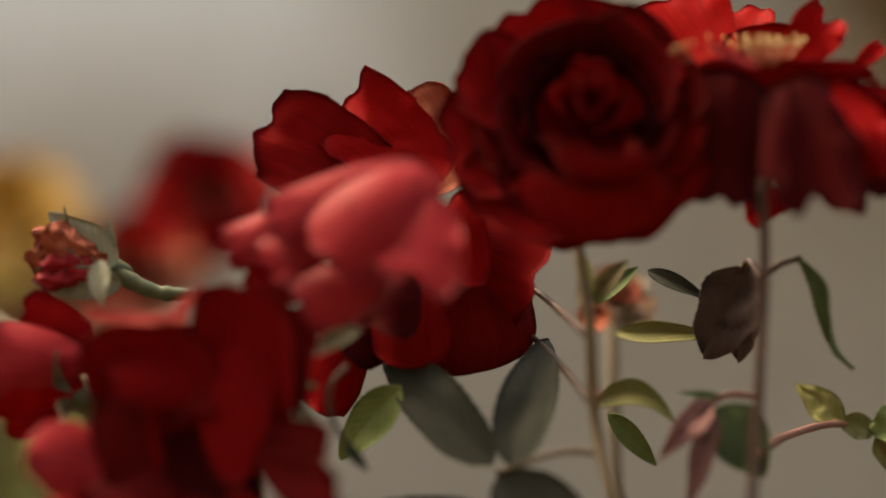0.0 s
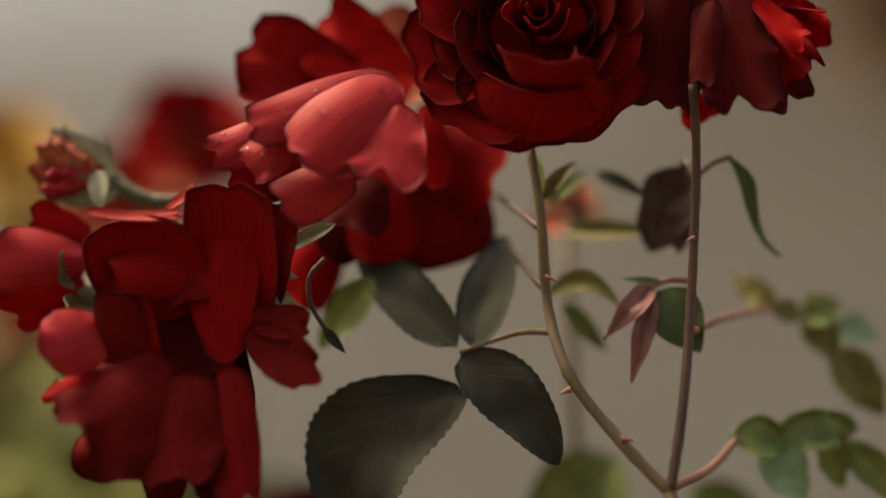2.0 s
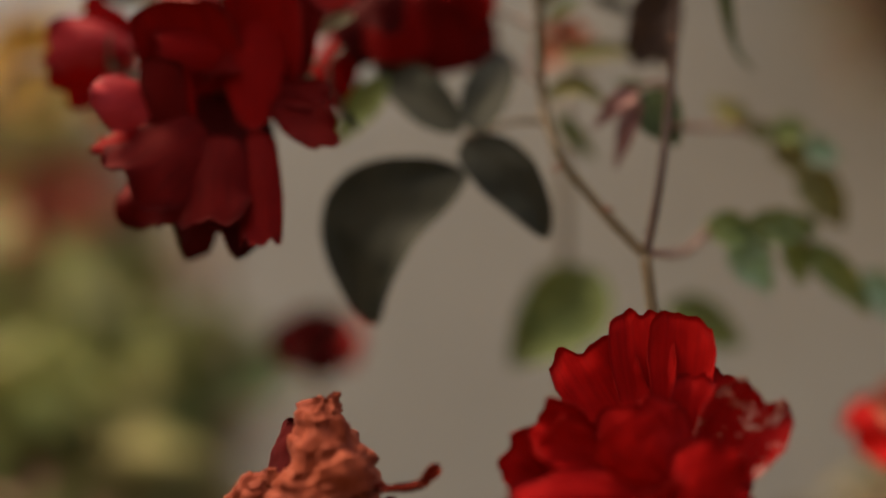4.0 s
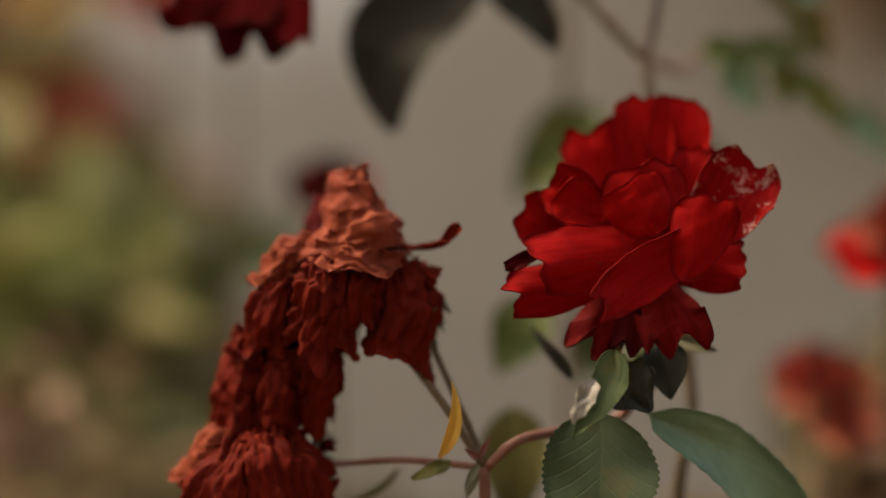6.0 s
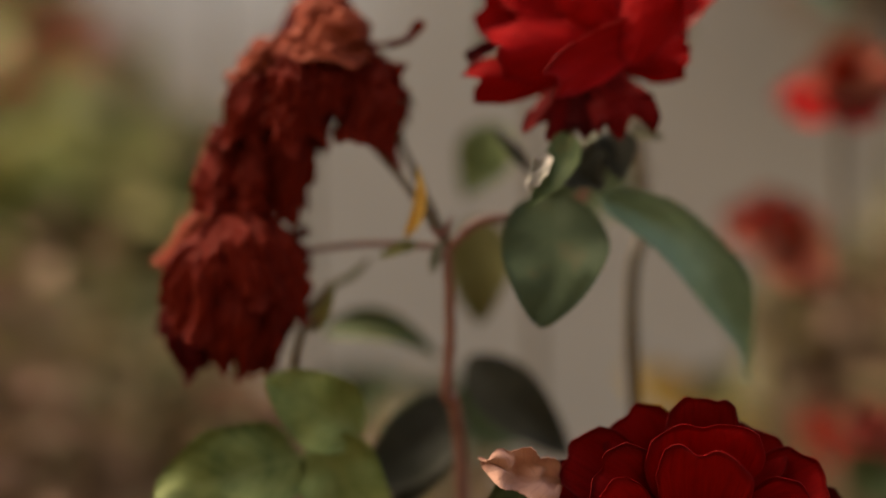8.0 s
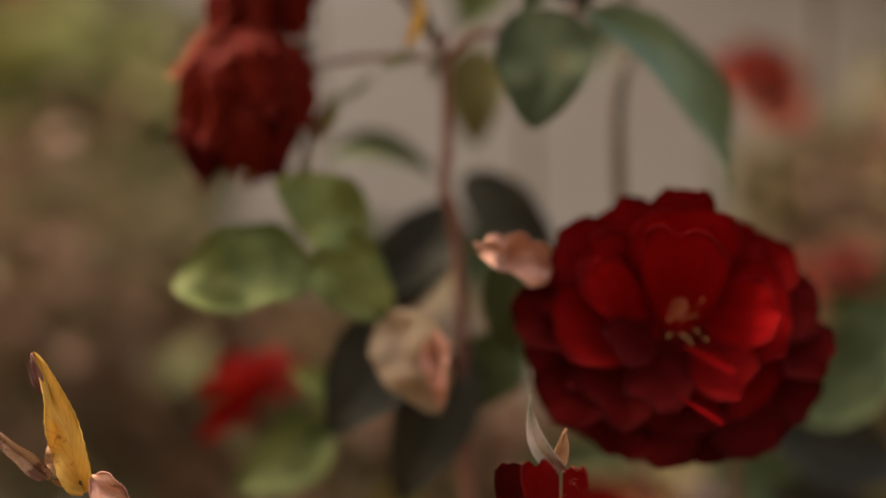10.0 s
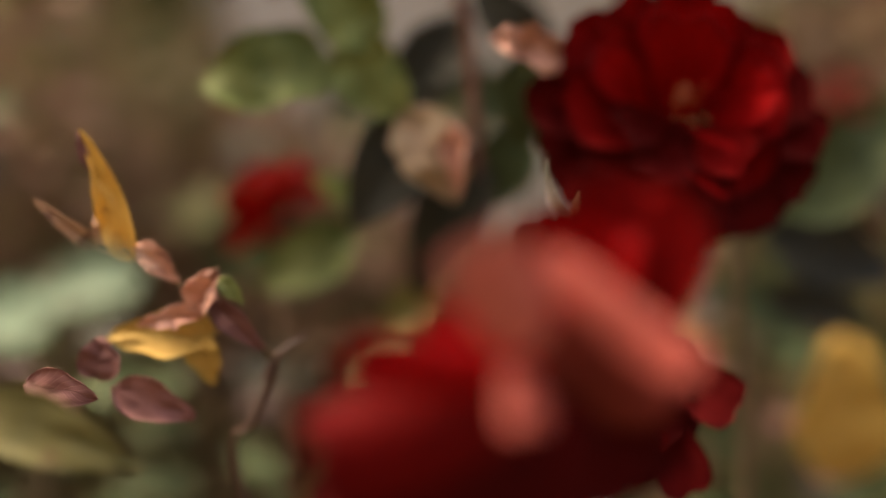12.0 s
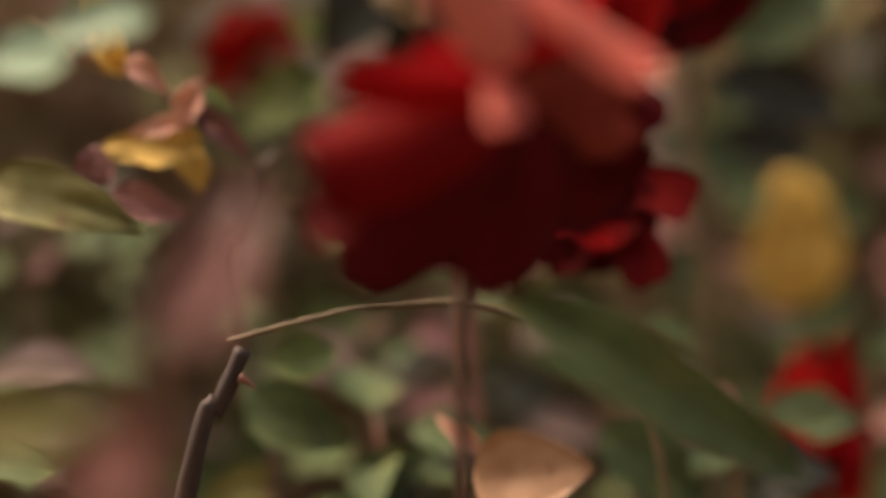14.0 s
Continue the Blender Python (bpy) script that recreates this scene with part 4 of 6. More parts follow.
leaf(upper, (0.0711, 0.1210, 0.9806), (0.0588, 0.1230, 0.9821), 0.0023, LEAF_GREEN, fold=0.5)
stem(upper, [(0.0808, 0.1230, 0.9809), (0.0730, 0.1220, 0.9816), (0.0666, 0.1200, 0.9790)], 0.0011, 0.0008, STEM_ROSY, "leaf_stalk")

# side shoot with pale leaves
stem(upper, [(0.0775, 0.1100, 0.9655), (0.0922, 0.1400, 0.9685), (0.1125, 0.1600, 0.9706), (0.1335, 0.1700, 0.9659)], 0.0013, 0.001, STEM_ROSY, "side_shoot")
leaf(upper, (0.1135, 0.1600, 0.9706), (0.1003, 0.1650, 0.9819), 0.0100, LEAF_OLIVE, crumple=0.08)
leaf(upper, (0.1125, 0.1600, 0.9706), (0.1248, 0.1650, 0.9683), 0.0083, LEAF_OLIVE, crumple=0.08)
leaf(upper, (0.1222, 0.1620, 0.9685), (0.1371, 0.1650, 0.9709), 0.0117, LEAF_LIME, crumple=0.1)
leaf(upper, (0.1341, 0.1650, 0.9653), (0.1504, 0.1700, 0.9599), 0.0100, LEAF_BLUE)
leaf(upper, (0.1248, 0.1650, 0.9673), (0.1356, 0.1650, 0.9530), 0.0117, LEAF_OLIVE, fold=0.4, crumple=0.1)
leaf(upper, (0.1339, 0.1650, 0.9568), (0.1501, 0.1650, 0.9340), 0.0150, LEAF_OLIVE, fold=0.4, crumple=0.1)
stem(upper, [(0.1335, 0.1700, 0.9659), (0.1378, 0.1660, 0.9548), (0.1484, 0.1650, 0.9397)], 0.0009, 0.0006, STEM, "leaf_stalk")
stem(upper, [(0.0677, 0.0900, 0.9212), (0.0846, 0.1220, 0.9229), (0.0943, 0.1300, 0.9308)], 0.0014, 0.0012, STEM_ROSY, "side_shoot")
leaf(upper, (0.0922, 0.1300, 0.9318), (0.1150, 0.1400, 0.9289), 0.0134, LEAF_LIME, fold=0.4, crumple=0.1)
leaf(upper, (0.1077, 0.1350, 0.9315), (0.1362, 0.1450, 0.9315), 0.0150, LEAF_LIME, fold=0.4, crumple=0.1)
leaf(upper, (0.1035, 0.1350, 0.9305), (0.1175, 0.1400, 0.9091), 0.0150, LEAF_BLUE, crumple=0.08)
leaf(upper, (0.1234, 0.1400, 0.9295), (0.1312, 0.1450, 0.9131), 0.0100, LEAF_LIME, crumple=0.1)
leaf(upper, (0.1309, 0.1450, 0.9281), (0.1574, 0.1550, 0.9026), 0.0117, LEAF_LIME, crumple=0.1)
leaf(upper, (0.1593, 0.1800, 0.9166), (0.1874, 0.1900, 0.8973), 0.0150, LEAF_BLUE)
stem(upper, [(0.0933, 0.1300, 0.9303), (0.1146, 0.1380, 0.9312), (0.1341, 0.1450, 0.9271), (0.1615, 0.1800, 0.9155)], 0.0009, 0.0006, STEM_ROSY, "leaf_stalk")

# nodding rose of the next cane
nod = cane((-0.3, 0.35, 0.0), "rose cane with a nodding deep red rose and a ragged bud")
stem(nod, [(-0.3, 0.35, 0.0), (-0.29, 0.36, 0.5), (-0.26, 0.34, 0.9), (-0.2, 0.26, 1.0), (-0.1209, 0.1600, 0.9847), (-0.0831, 0.1180, 0.9805)], 0.003, 0.0017, STEM)
bl = bloom(nod, (-0.0770, 0.1050, 0.9771), (0.15, -0.75, -0.6), 0.022, "nodding deep red rose with a folded rim coloured as lit", sepal_open=2.7)
# near-black backing gives the hollow its shade as colour
petal(bl, (-0.0783, 0.1040, 0.9491), (-0.0771, 0.1020, 1.0033), 0.0505, SHADE_BLACK, FRONT, wrap=0.5, belly=0.1, foot=0.8)
petal(bl, (-0.0782, 0.1060, 0.9842), (-0.0794, 0.1040, 0.9317), 0.0525, SHADE_BLACK, FRONT, wrap=0.5, belly=0.1, foot=0.8)
petal(bl, (-0.0793, 0.1000, 0.9728), (-0.0873, 0.0870, 1.0039), 0.0370, DEEP, FRONT, wrap=0.6, belly=0.05, foot=0.9, ruffle=0.02, curl=0.0, notch=0, square=0.36)
# two orange-pink strips paint the light on the folded rim
petal(bl, (-0.0999, 0.0855, 1.0049), (-0.0718, 0.0855, 1.0040), 0.0042, BLUSH, (0, -1, 0.6), wrap=0.4, foot=0.9, ruffle=0.03, curl=0.02, square=0.25)
petal(bl, (-0.0771, 0.0880, 1.0050), (-0.0689, 0.0880, 1.0124), 0.0040, BLUSH, (0, -1, 0.6), wrap=0.4, foot=0.8, ruffle=0.04)
petal(bl, (-0.0593, 0.1000, 0.9695), (-0.0575, 0.0870, 1.0129), 0.0302, DEEP, FRONT, wrap=0.55, belly=0.05, foot=0.8, ruffle=0.02, curl=0.0, notch=0.03, square=0.25)
petal(bl, (-0.0532, 0.1020, 0.9725), (-0.0472, 0.0900, 1.0076), 0.0206, SHADE_MAROON, FRONT, wrap=0.6, belly=0.04, foot=0.8, ruffle=0.03)
petal(bl, (-0.0595, 0.0890, 0.9602), (-0.0655, 0.0950, 1.0021), 0.0270, DEEP, BACK, wrap=0.55, belly=0.04, foot=0.45, ruffle=0.015, curl=-0.05, notch=-0.03)
petal(bl, (-0.0663, 0.0990, 0.9903), (-0.0938, 0.0850, 0.9845), 0.0176, DEEP, BACK, wrap=0.7, belly=0.08, foot=0.9, ruffle=0.03)
petal(bl, (-0.0726, 0.0950, 0.9889), (-0.0700, 0.0900, 0.9774), 0.0204, SHADE_MAROON, BACK, wrap=0.6, belly=0.04, foot=0.9, ruffle=0.04)
petal(bl, (-0.0901, 0.0920, 0.9470), (-0.0901, 0.0800, 0.9835), 0.0182, SHADE_OXBLOOD, BACK, wrap=0.8, belly=0.08, foot=0.9, curl=0.06, ruffle=0.02)
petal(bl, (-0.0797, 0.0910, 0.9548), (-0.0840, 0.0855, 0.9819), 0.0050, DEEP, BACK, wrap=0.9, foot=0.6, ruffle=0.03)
petal(bl, (-0.0729, 0.0960, 0.9385), (-0.0715, 0.0860, 0.9592), 0.0266, SHADE_BLACK, BACK, wrap=0.7, foot=0.8, ruffle=0.03)
petal(bl, (-0.0935, 0.0870, 0.9692), (-0.1117, 0.0750, 0.9674), 0.0229, PINK, BACK, wrap=0.6, belly=0.06, notch=-0.1, ruffle=0.06, foot=0.8, square=0.5)
petal(bl, (-0.0552, 0.0900, 0.9687), (-0.0339, 0.0780, 0.9575), 0.0172, SHADE_OXBLOOD, FRONT, wrap=0.6, ruffle=0.06, notch=-0.05, foot=0.75, square=0.45)
petal(bl, (-0.0547, 0.0920, 0.9732), (-0.0364, 0.0840, 0.9706), 0.0124, SHADE_OXBLOOD, FRONT, wrap=0.6, ruffle=0.04, foot=0.7)
# skirt in darker reds: shade below is part of the colour
petal(bl, (-0.0800, 0.0880, 0.9584), (-0.0817, 0.0780, 0.9257), 0.0549, SHADE_OXBLOOD, BACK, wrap=0.8, belly=0.14, foot=0.8, ruffle=0.06)
petal(bl, (-0.0760, 0.0850, 0.9601), (-0.1001, 0.0730, 0.9396), 0.0379, SHADE_OXBLOOD, BACK, wrap=0.7, belly=0.1, ruffle=0.07, foot=0.75)
petal(bl, (-0.0742, 0.0840, 0.9575), (-0.0710, 0.0740, 0.9263), 0.0297, SHADE_OXBLOOD, BACK, wrap=0.8, belly=0.1, foot=0.85, ruffle=0.04)
petal(bl, (-0.0585, 0.0860, 0.9597), (-0.0567, 0.0760, 0.9184), 0.0174, SHADE_MAROON, BACK, wrap=0.8, belly=0.06, foot=0.85, ruffle=0.06)
petal(bl, (-0.0724, 0.0920, 0.9547), (-0.0730, 0.0880, 0.9190), 0.0389, SHADE_BLACK, BACK, wrap=0.6, ruffle=0.15, foot=0.8)
petal(bl, (-0.0977, 0.0840, 0.9605), (-0.1080, 0.0770, 0.9477), 0.0149, DEEP, BACK, wrap=0.8, ruffle=0.12, foot=0.7)

# half-hidden rose and bud behind it
bl = bloom(nod, (-0.1126, 0.1220, 0.9808), (-1.0, -0.2, 0.15), 0.022, "half-open red rose with a grey green hip")
petal(bl, (-0.1081, 0.1180, 0.9897), (-0.1375, 0.1120, 0.9936), 0.0268, PINK, BACK, wrap=0.8, belly=0.1, ruffle=0.05)
petal(bl, (-0.1098, 0.1200, 0.9834), (-0.1372, 0.1130, 0.9847), 0.0215, CRIMSON, BACK, wrap=0.8, belly=0.1)
petal(bl, (-0.1145, 0.1220, 0.9790), (-0.1319, 0.1160, 0.9747), 0.0153, RED, BACK, wrap=0.8, belly=0.1)
petal(bl, (-0.1085, 0.1250, 0.9983), (-0.1282, 0.1200, 1.0038), 0.0200, RED, BACK, wrap=0.8, belly=0.1)
stem(nod, [(-0.0818, 0.1350, 1.0101), (-0.0936, 0.1350, 1.0113), (-0.1053, 0.1350, 1.0172), (-0.1104, 0.1350, 1.0197)], 0.0018, 0.0034, HIP, "flower_stalk")
bl = bloom(nod, (-0.1095, 0.1350, 1.0189), (-1.0, -0.15, 0.25), 0.02, "ragged rose bud with grey green sepals", sepals=3, sepal_len=0.9, sepal_open=0.5)
leaf(bl, (-0.1032, 0.1300, 1.0187), (-0.1227, 0.1280, 1.0338), 0.0117, PALE, face=(0.2, 1, -0.8), fold=-0.5)
leaf(bl, (-0.1010, 0.1280, 1.0137), (-0.1265, 0.1250, 1.0137), 0.0100, PALE, face=(0.2, 1, 0.3), fold=-0.5)
leaf(bl, (-0.1055, 0.1220, 1.0197), (-0.1046, 0.1200, 1.0071), 0.0067, PALE, fold=0.3)
leaf(bl, (-0.1027, 0.1280, 1.0235), (-0.1053, 0.1280, 1.0326), 0.0020, PALE)
petal(bl, (-0.1071, 0.1320, 1.0188), (-0.1284, 0.1280, 1.0236), 0.0200, WILTED, BACK, wrap=1.2, crumple=0.22, pleat=0.06)
petal(bl, (-0.1060, 0.1280, 1.0186), (-0.1239, 0.1240, 1.0283), 0.0134, WILTED, BACK, wrap=1.0, crumple=0.25, pleat=0.06)
petal(bl, (-0.1063, 0.1260, 1.0169), (-0.1247, 0.1220, 1.0169), 0.0134, PINK, BACK, wrap=1.0, crumple=0.25, pleat=0.06)

# ---- middle: withered head and red rose ----
mid = cane((0.03, 0.03, 0.0), "rose cane with withered brown heads and a red rose")
stem(mid, [(0.03, 0.02, 0.0), (0.03, 0.03, 0.4), (0.0188, 0.0400, 0.6774), (0.0148, 0.0350, 0.7287), (0.0117, 0.0300, 0.7350), (0.0126, 0.0300, 0.7565), (0.0112, 0.0280, 0.7841)], 0.0028, 0.0017, STEM_ROSY)
stem(mid, [(0.0112, 0.0280, 0.7841), (-0.0025, 0.0300, 0.8042), (-0.0173, 0.0350, 0.8219), (-0.0232, 0.0400, 0.8311)], 0.0013, 0.0012, STEM, "flower_stalk")
stem(mid, [(0.0117, 0.0280, 0.7850), (0.0029, 0.0350, 0.8033), (-0.0094, 0.0420, 0.8277), (-0.0180, 0.0450, 0.8388)], 0.0012, 0.001, STEM, "flower_stalk")
stem(mid, [(0.0103, 0.0280, 0.7839), (-0.0148, 0.0340, 0.7849), (-0.0404, 0.0400, 0.7819)], 0.0012, 0.001, STEM_ROSY, "flower_stalk")
stem(mid, [(0.0121, 0.0280, 0.7836), (0.0217, 0.0280, 0.7922), (0.0366, 0.0380, 0.7948), (0.0546, 0.0450, 0.7985), (0.0603, 0.0400, 0.8106)], 0.0015, 0.0017, STEM_ROSY, "flower_stalk")
leaf(mid, (-0.0025, 0.0260, 0.7866), (0.0010, 0.0220, 0.8103), 0.0043, LEAF_YELLOW, fold=0.6, sweep=-0.14)
leaf(mid, (-0.0025, 0.0260, 0.7839), (-0.0105, 0.0250, 0.7798), 0.0037, LEAF_OLIVE)
leaf(mid, (0.0094, 0.0260, 0.7824), (0.0060, 0.0250, 0.7745), 0.0027, SEPAL)

bl = bloom(mid, (-0.0148, 0.0380, 0.8289), (-0.75, 0.0, -0.4), 0.016, "withered rust brown rose head, crumpled and papery", sepal_open=2.6)
# near-black inner sheets, painted shade that shows in the gaps
drape(bl, [(-0.0329, 0.0500, 0.8673), (-0.0360, 0.0500, 0.8456), (-0.0430, 0.0500, 0.8203)], [0.0108, 0.0148, 0.0112], (-30, 210), SHADE_BLACK, 3, 0.0009)
drape(bl, [(-0.0463, 0.0520, 0.8381), (-0.0565, 0.0520, 0.8091), (-0.0641, 0.0520, 0.7837)], [0.0119, 0.0130, 0.0116], (-30, 210), SHADE_BLACK, 3, 0.0009)
drape(bl, [(-0.0311, 0.0380, 0.8758), (-0.0306, 0.0380, 0.8688), (-0.0296, 0.0380, 0.8582), (-0.0289, 0.0380, 0.8481)], [0.0018, 0.0077, 0.0123, 0.0147], (-40, 320), DRIED_PALE, 4, 0.0018)
drape(bl, [(-0.0292, 0.0380, 0.8539), (-0.0295, 0.0380, 0.8495), (-0.0304, 0.0380, 0.8449)], [0.0133, 0.0158, 0.0183], (10, 200), DRIED_PALE, 4, 0.0016)
drape(bl, [(-0.0434, 0.0380, 0.8536), (-0.0494, 0.0380, 0.8464), (-0.0545, 0.0380, 0.8367)], [0.0039, 0.0070, 0.0077], (50, 270), DRIED_PALE, 3, 0.0016)
drape(bl, [(-0.0168, 0.0360, 0.8463), (-0.0147, 0.0340, 0.8324), (-0.0180, 0.0360, 0.8204)], [0.0063, 0.0105, 0.0108], (-60, 150), DRIED, 3, 0.0019)
drape(bl, [(-0.0253, 0.0320, 0.8458), (-0.0267, 0.0300, 0.8375), (-0.0275, 0.0320, 0.8288)], [0.0045, 0.0076, 0.0076], (20, 180), DRIED, 3, 0.0017)
drape(bl, [(-0.0373, 0.0300, 0.8459), (-0.0397, 0.0280, 0.8339), (-0.0412, 0.0320, 0.8208)], [0.0076, 0.0103, 0.0097], (10, 180), DRIED, 3, 0.0021)
drape(bl, [(-0.0505, 0.0360, 0.8403), (-0.0538, 0.0340, 0.8316), (-0.0562, 0.0380, 0.8188)], [0.0056, 0.0087, 0.0084], (40, 240), DRIED, 3, 0.0019)
drape(bl, [(-0.0392, 0.0360, 0.8283), (-0.0415, 0.0360, 0.8161), (-0.0453, 0.0420, 0.7997)], [0.0073, 0.0091, 0.0066], (-20, 150), DRIED, 3, 0.0017)
drape(bl, [(-0.0609, 0.0420, 0.8223), (-0.0649, 0.0420, 0.8081), (-0.0666, 0.0440, 0.7901)], [0.0071, 0.0096, 0.0103], (40, 250), DRIED, 3, 0.0019)
drape(bl, [(-0.0497, 0.0380, 0.8193), (-0.0520, 0.0380, 0.8070), (-0.0556, 0.0420, 0.7871)], [0.0070, 0.0088, 0.0084], (10, 190), DRIED, 3, 0.0019)
petal(bl, (-0.0179, 0.0340, 0.8518), (-0.0001, 0.0280, 0.8521), 0.0075, DRIED, (0, -0.3, 1), wrap=1.1, curl=-0.1, crumple=0.08)
petal(bl, (-0.0037, 0.0300, 0.8516), (0.0022, 0.0270, 0.8588), 0.0053, DRIED, (0.4, -0.6, 0.6), wrap=1.1, crumple=0.1)
petal(bl, (-0.0123, 0.0340, 0.8437), (-0.0028, 0.0280, 0.8416), 0.0099, DRIED, BACK, wrap=1.0, crumple=0.15, ruffle=0.12)
for b, e in (((-0.0088, 0.0400, 0.8343), (-0.0015, 0.0360, 0.8249)), ((-0.0062, 0.0400, 0.8378), (0.0002, 0.0360, 0.8307)), ((-0.0096, 0.0400, 0.8316), (-0.0034, 0.0360, 0.8188)), ((-0.0172, 0.0360, 0.8237), (-0.0138, 0.0340, 0.8159))):
    leaf(bl, b, e, 0.0030, SEPAL, fold=0.6)
bl = bloom(mid, (-0.0434, 0.0420, 0.7823), (-1.0, -0.1, -0.2), 0.014, "withered rust red rose head hanging low", sepal_open=2.4)
# dark core sheet imitates the shaded hollows of the lower head
drape(bl, [(-0.0583, 0.0500, 0.7930), (-0.0616, 0.0500, 0.7666), (-0.0621, 0.0500, 0.7442)], [0.0113, 0.0198, 0.0113], (-30, 210), SHADE_BLACK, 3, 0.0009)
drape(bl, [(-0.0629, 0.0360, 0.7919), (-0.0720, 0.0360, 0.7863), (-0.0794, 0.0380, 0.7743)], [0.0040, 0.0073, 0.0066], (20, 250), DRIED_PALE, 3, 0.0016)
drape(bl, [(-0.0575, 0.0360, 0.7938), (-0.0546, 0.0300, 0.7821), (-0.0509, 0.0320, 0.7641)], [0.0033, 0.0106, 0.0113], (0, 190), DRIED, 4, 0.0018)
drape(bl, [(-0.0629, 0.0360, 0.7919), (-0.0672, 0.0300, 0.7765), (-0.0701, 0.0340, 0.7564)], [0.0033, 0.0113, 0.0121], (20, 210), DRIED, 4, 0.0018)
drape(bl, [(-0.0501, 0.0360, 0.7912), (-0.0451, 0.0340, 0.7785), (-0.0442, 0.0380, 0.7602)], [0.0037, 0.0091, 0.0095], (-50, 160), DRIED, 4, 0.0018)
drape(bl, [(-0.0710, 0.0380, 0.7671), (-0.0717, 0.0380, 0.7561), (-0.0702, 0.0420, 0.7448)], [0.0107, 0.0114, 0.0066], (30, 240), SHADE_BLACK, 4, 0.0015)
drape(bl, [(-0.0583, 0.0320, 0.7712), (-0.0587, 0.0300, 0.7587), (-0.0593, 0.0360, 0.7456)], [0.0091, 0.0105, 0.0073], (0, 190), DRIED, 5, 0.0016)
drape(bl, [(-0.0496, 0.0360, 0.7675), (-0.0503, 0.0360, 0.7548), (-0.0533, 0.0400, 0.7398)], [0.0080, 0.0084, 0.0044], (-40, 170), DRIED, 4, 0.0016)
petal(bl, (-0.0412, 0.0400, 0.7867), (-0.0354, 0.0360, 0.7896), 0.0055, DRIED, BACK, wrap=1.0, crumple=0.2, ruffle=0.15)


at = (0.0607, 0.0350, 0.8188)
bl = bloom(mid, at, (-0.05, -0.35, 1.0), 0.03, "open bright red rose with curled petals and painted wet glints", sepal_open=2.3, sepal_len=0.35)
petal(bl, (0.0605, 0.0400, 0.8581), (0.0436, 0.0450, 0.8946), 0.0284, CRIMSON, FRONT, wrap=0.5, ruffle=0.045, notch=0.08, crumple=0.035)
petal(bl, (0.0636, 0.0380, 0.8616), (0.0598, 0.0450, 0.9046), 0.0217, CRIMSON, FRONT, wrap=0.5, ruffle=0.04, notch=0.06, crumple=0.035)
petal(bl, (0.0694, 0.0360, 0.8618), (0.0738, 0.0420, 0.9032), 0.0217, CRIMSON, FRONT, wrap=0.4, ruffle=0.03, notch=0.0, crumple=0.035)
petal(bl, (0.0712, 0.0300, 0.8551), (0.0747, 0.0320, 0.8859), 0.0150, RED, FRONT, wrap=0.6, ruffle=0.03, crumple=0.035)
petal(bl, (0.0763, 0.0350, 0.8517), (0.0843, 0.0380, 0.8864), 0.0200, RED, FRONT, wrap=0.5, ruffle=0.05, crumple=0.035)
petal(bl, (0.0761, 0.0280, 0.8502), (0.0921, 0.0220, 0.8816), 0.0284, GLINTED, FRONT, wrap=0.6, crumple=0.07, ruffle=0.05, notch=0.08)
petal(bl, (0.0542, 0.0300, 0.8597), (0.0282, 0.0250, 0.8706), 0.0217, CRIMSON, FRONT, wrap=0.8, ruffle=0.05, crumple=0.035)
petal(bl, (0.0468, 0.0240, 0.8604), (0.0321, 0.0200, 0.8692), 0.0167, CRIMSON, FRONT, wrap=0.6, ruffle=0.05, crumple=0.035)
petal(bl, (0.0651, 0.0220, 0.8517), (0.0565, 0.0240, 0.8786), 0.0317, RED, BACK, wrap=0.9, belly=0.12, foot=0.6, crumple=0.035)
petal(bl, (0.0626, 0.0160, 0.8568), (0.0518, 0.0180, 0.8722), 0.0250, CRIMSON, BACK, wrap=0.7, belly=0.1, foot=0.6, ruffle=0.03, crumple=0.035)
petal(bl, (0.0442, 0.0300, 0.8510), (0.0203, 0.0250, 0.8631), 0.0200, CRIMSON, FRONT, wrap=0.6, ruffle=0.03, crumple=0.035)
petal(bl, (0.0668, 0.0220, 0.8518), (0.0217, 0.0140, 0.8468), 0.0250, RED, BACK, wrap=0.7, belly=0.06, ruffle=0.07, foot=0.7, crumple=0.035)
petal(bl, (0.0543, 0.0280, 0.8445), (0.0158, 0.0200, 0.8364), 0.0200, RED, BACK, wrap=0.8, ruffle=0.07, crumple=0.035)
petal(bl, (0.0785, 0.0180, 0.8588), (0.0417, 0.0060, 0.8331), 0.0175, RED, (-0.5, -0.7, -0.5), wrap=0.5, belly=0.03, curl=-0.1, ruffle=0.06, foot=0.8, crumple=0.035)
petal(bl, (0.0689, 0.0120, 0.8423), (0.0784, 0.0120, 0.8686), 0.0234, RED, BACK, wrap=0.8, belly=0.08, ruffle=0.06, crumple=0.035)
petal(bl, (0.0626, 0.0280, 0.8481), (0.0909, 0.0240, 0.8482), 0.0217, RED, BACK, wrap=0.8, ruffle=0.06, crumple=0.035)
# skirt petals under the bloom take shaded copies of the red
petal(bl, (0.0562, 0.0300, 0.8445), (0.0409, 0.0220, 0.8179), 0.0217, SHADE_MAROON, BACK, wrap=0.8, ruffle=0.12, crumple=0.035)
petal(bl, (0.0560, 0.0280, 0.8446), (0.0525, 0.0220, 0.8198), 0.0200, SHADE_BLACK, BACK, wrap=0.8, ruffle=0.1, crumple=0.035)
petal(bl, (0.0622, 0.0240, 0.8449), (0.0707, 0.0160, 0.8201), 0.0250, SHADE_MAROON, BACK, wrap=0.7, ruffle=0.14, notch=0.25, crumple=0.035)
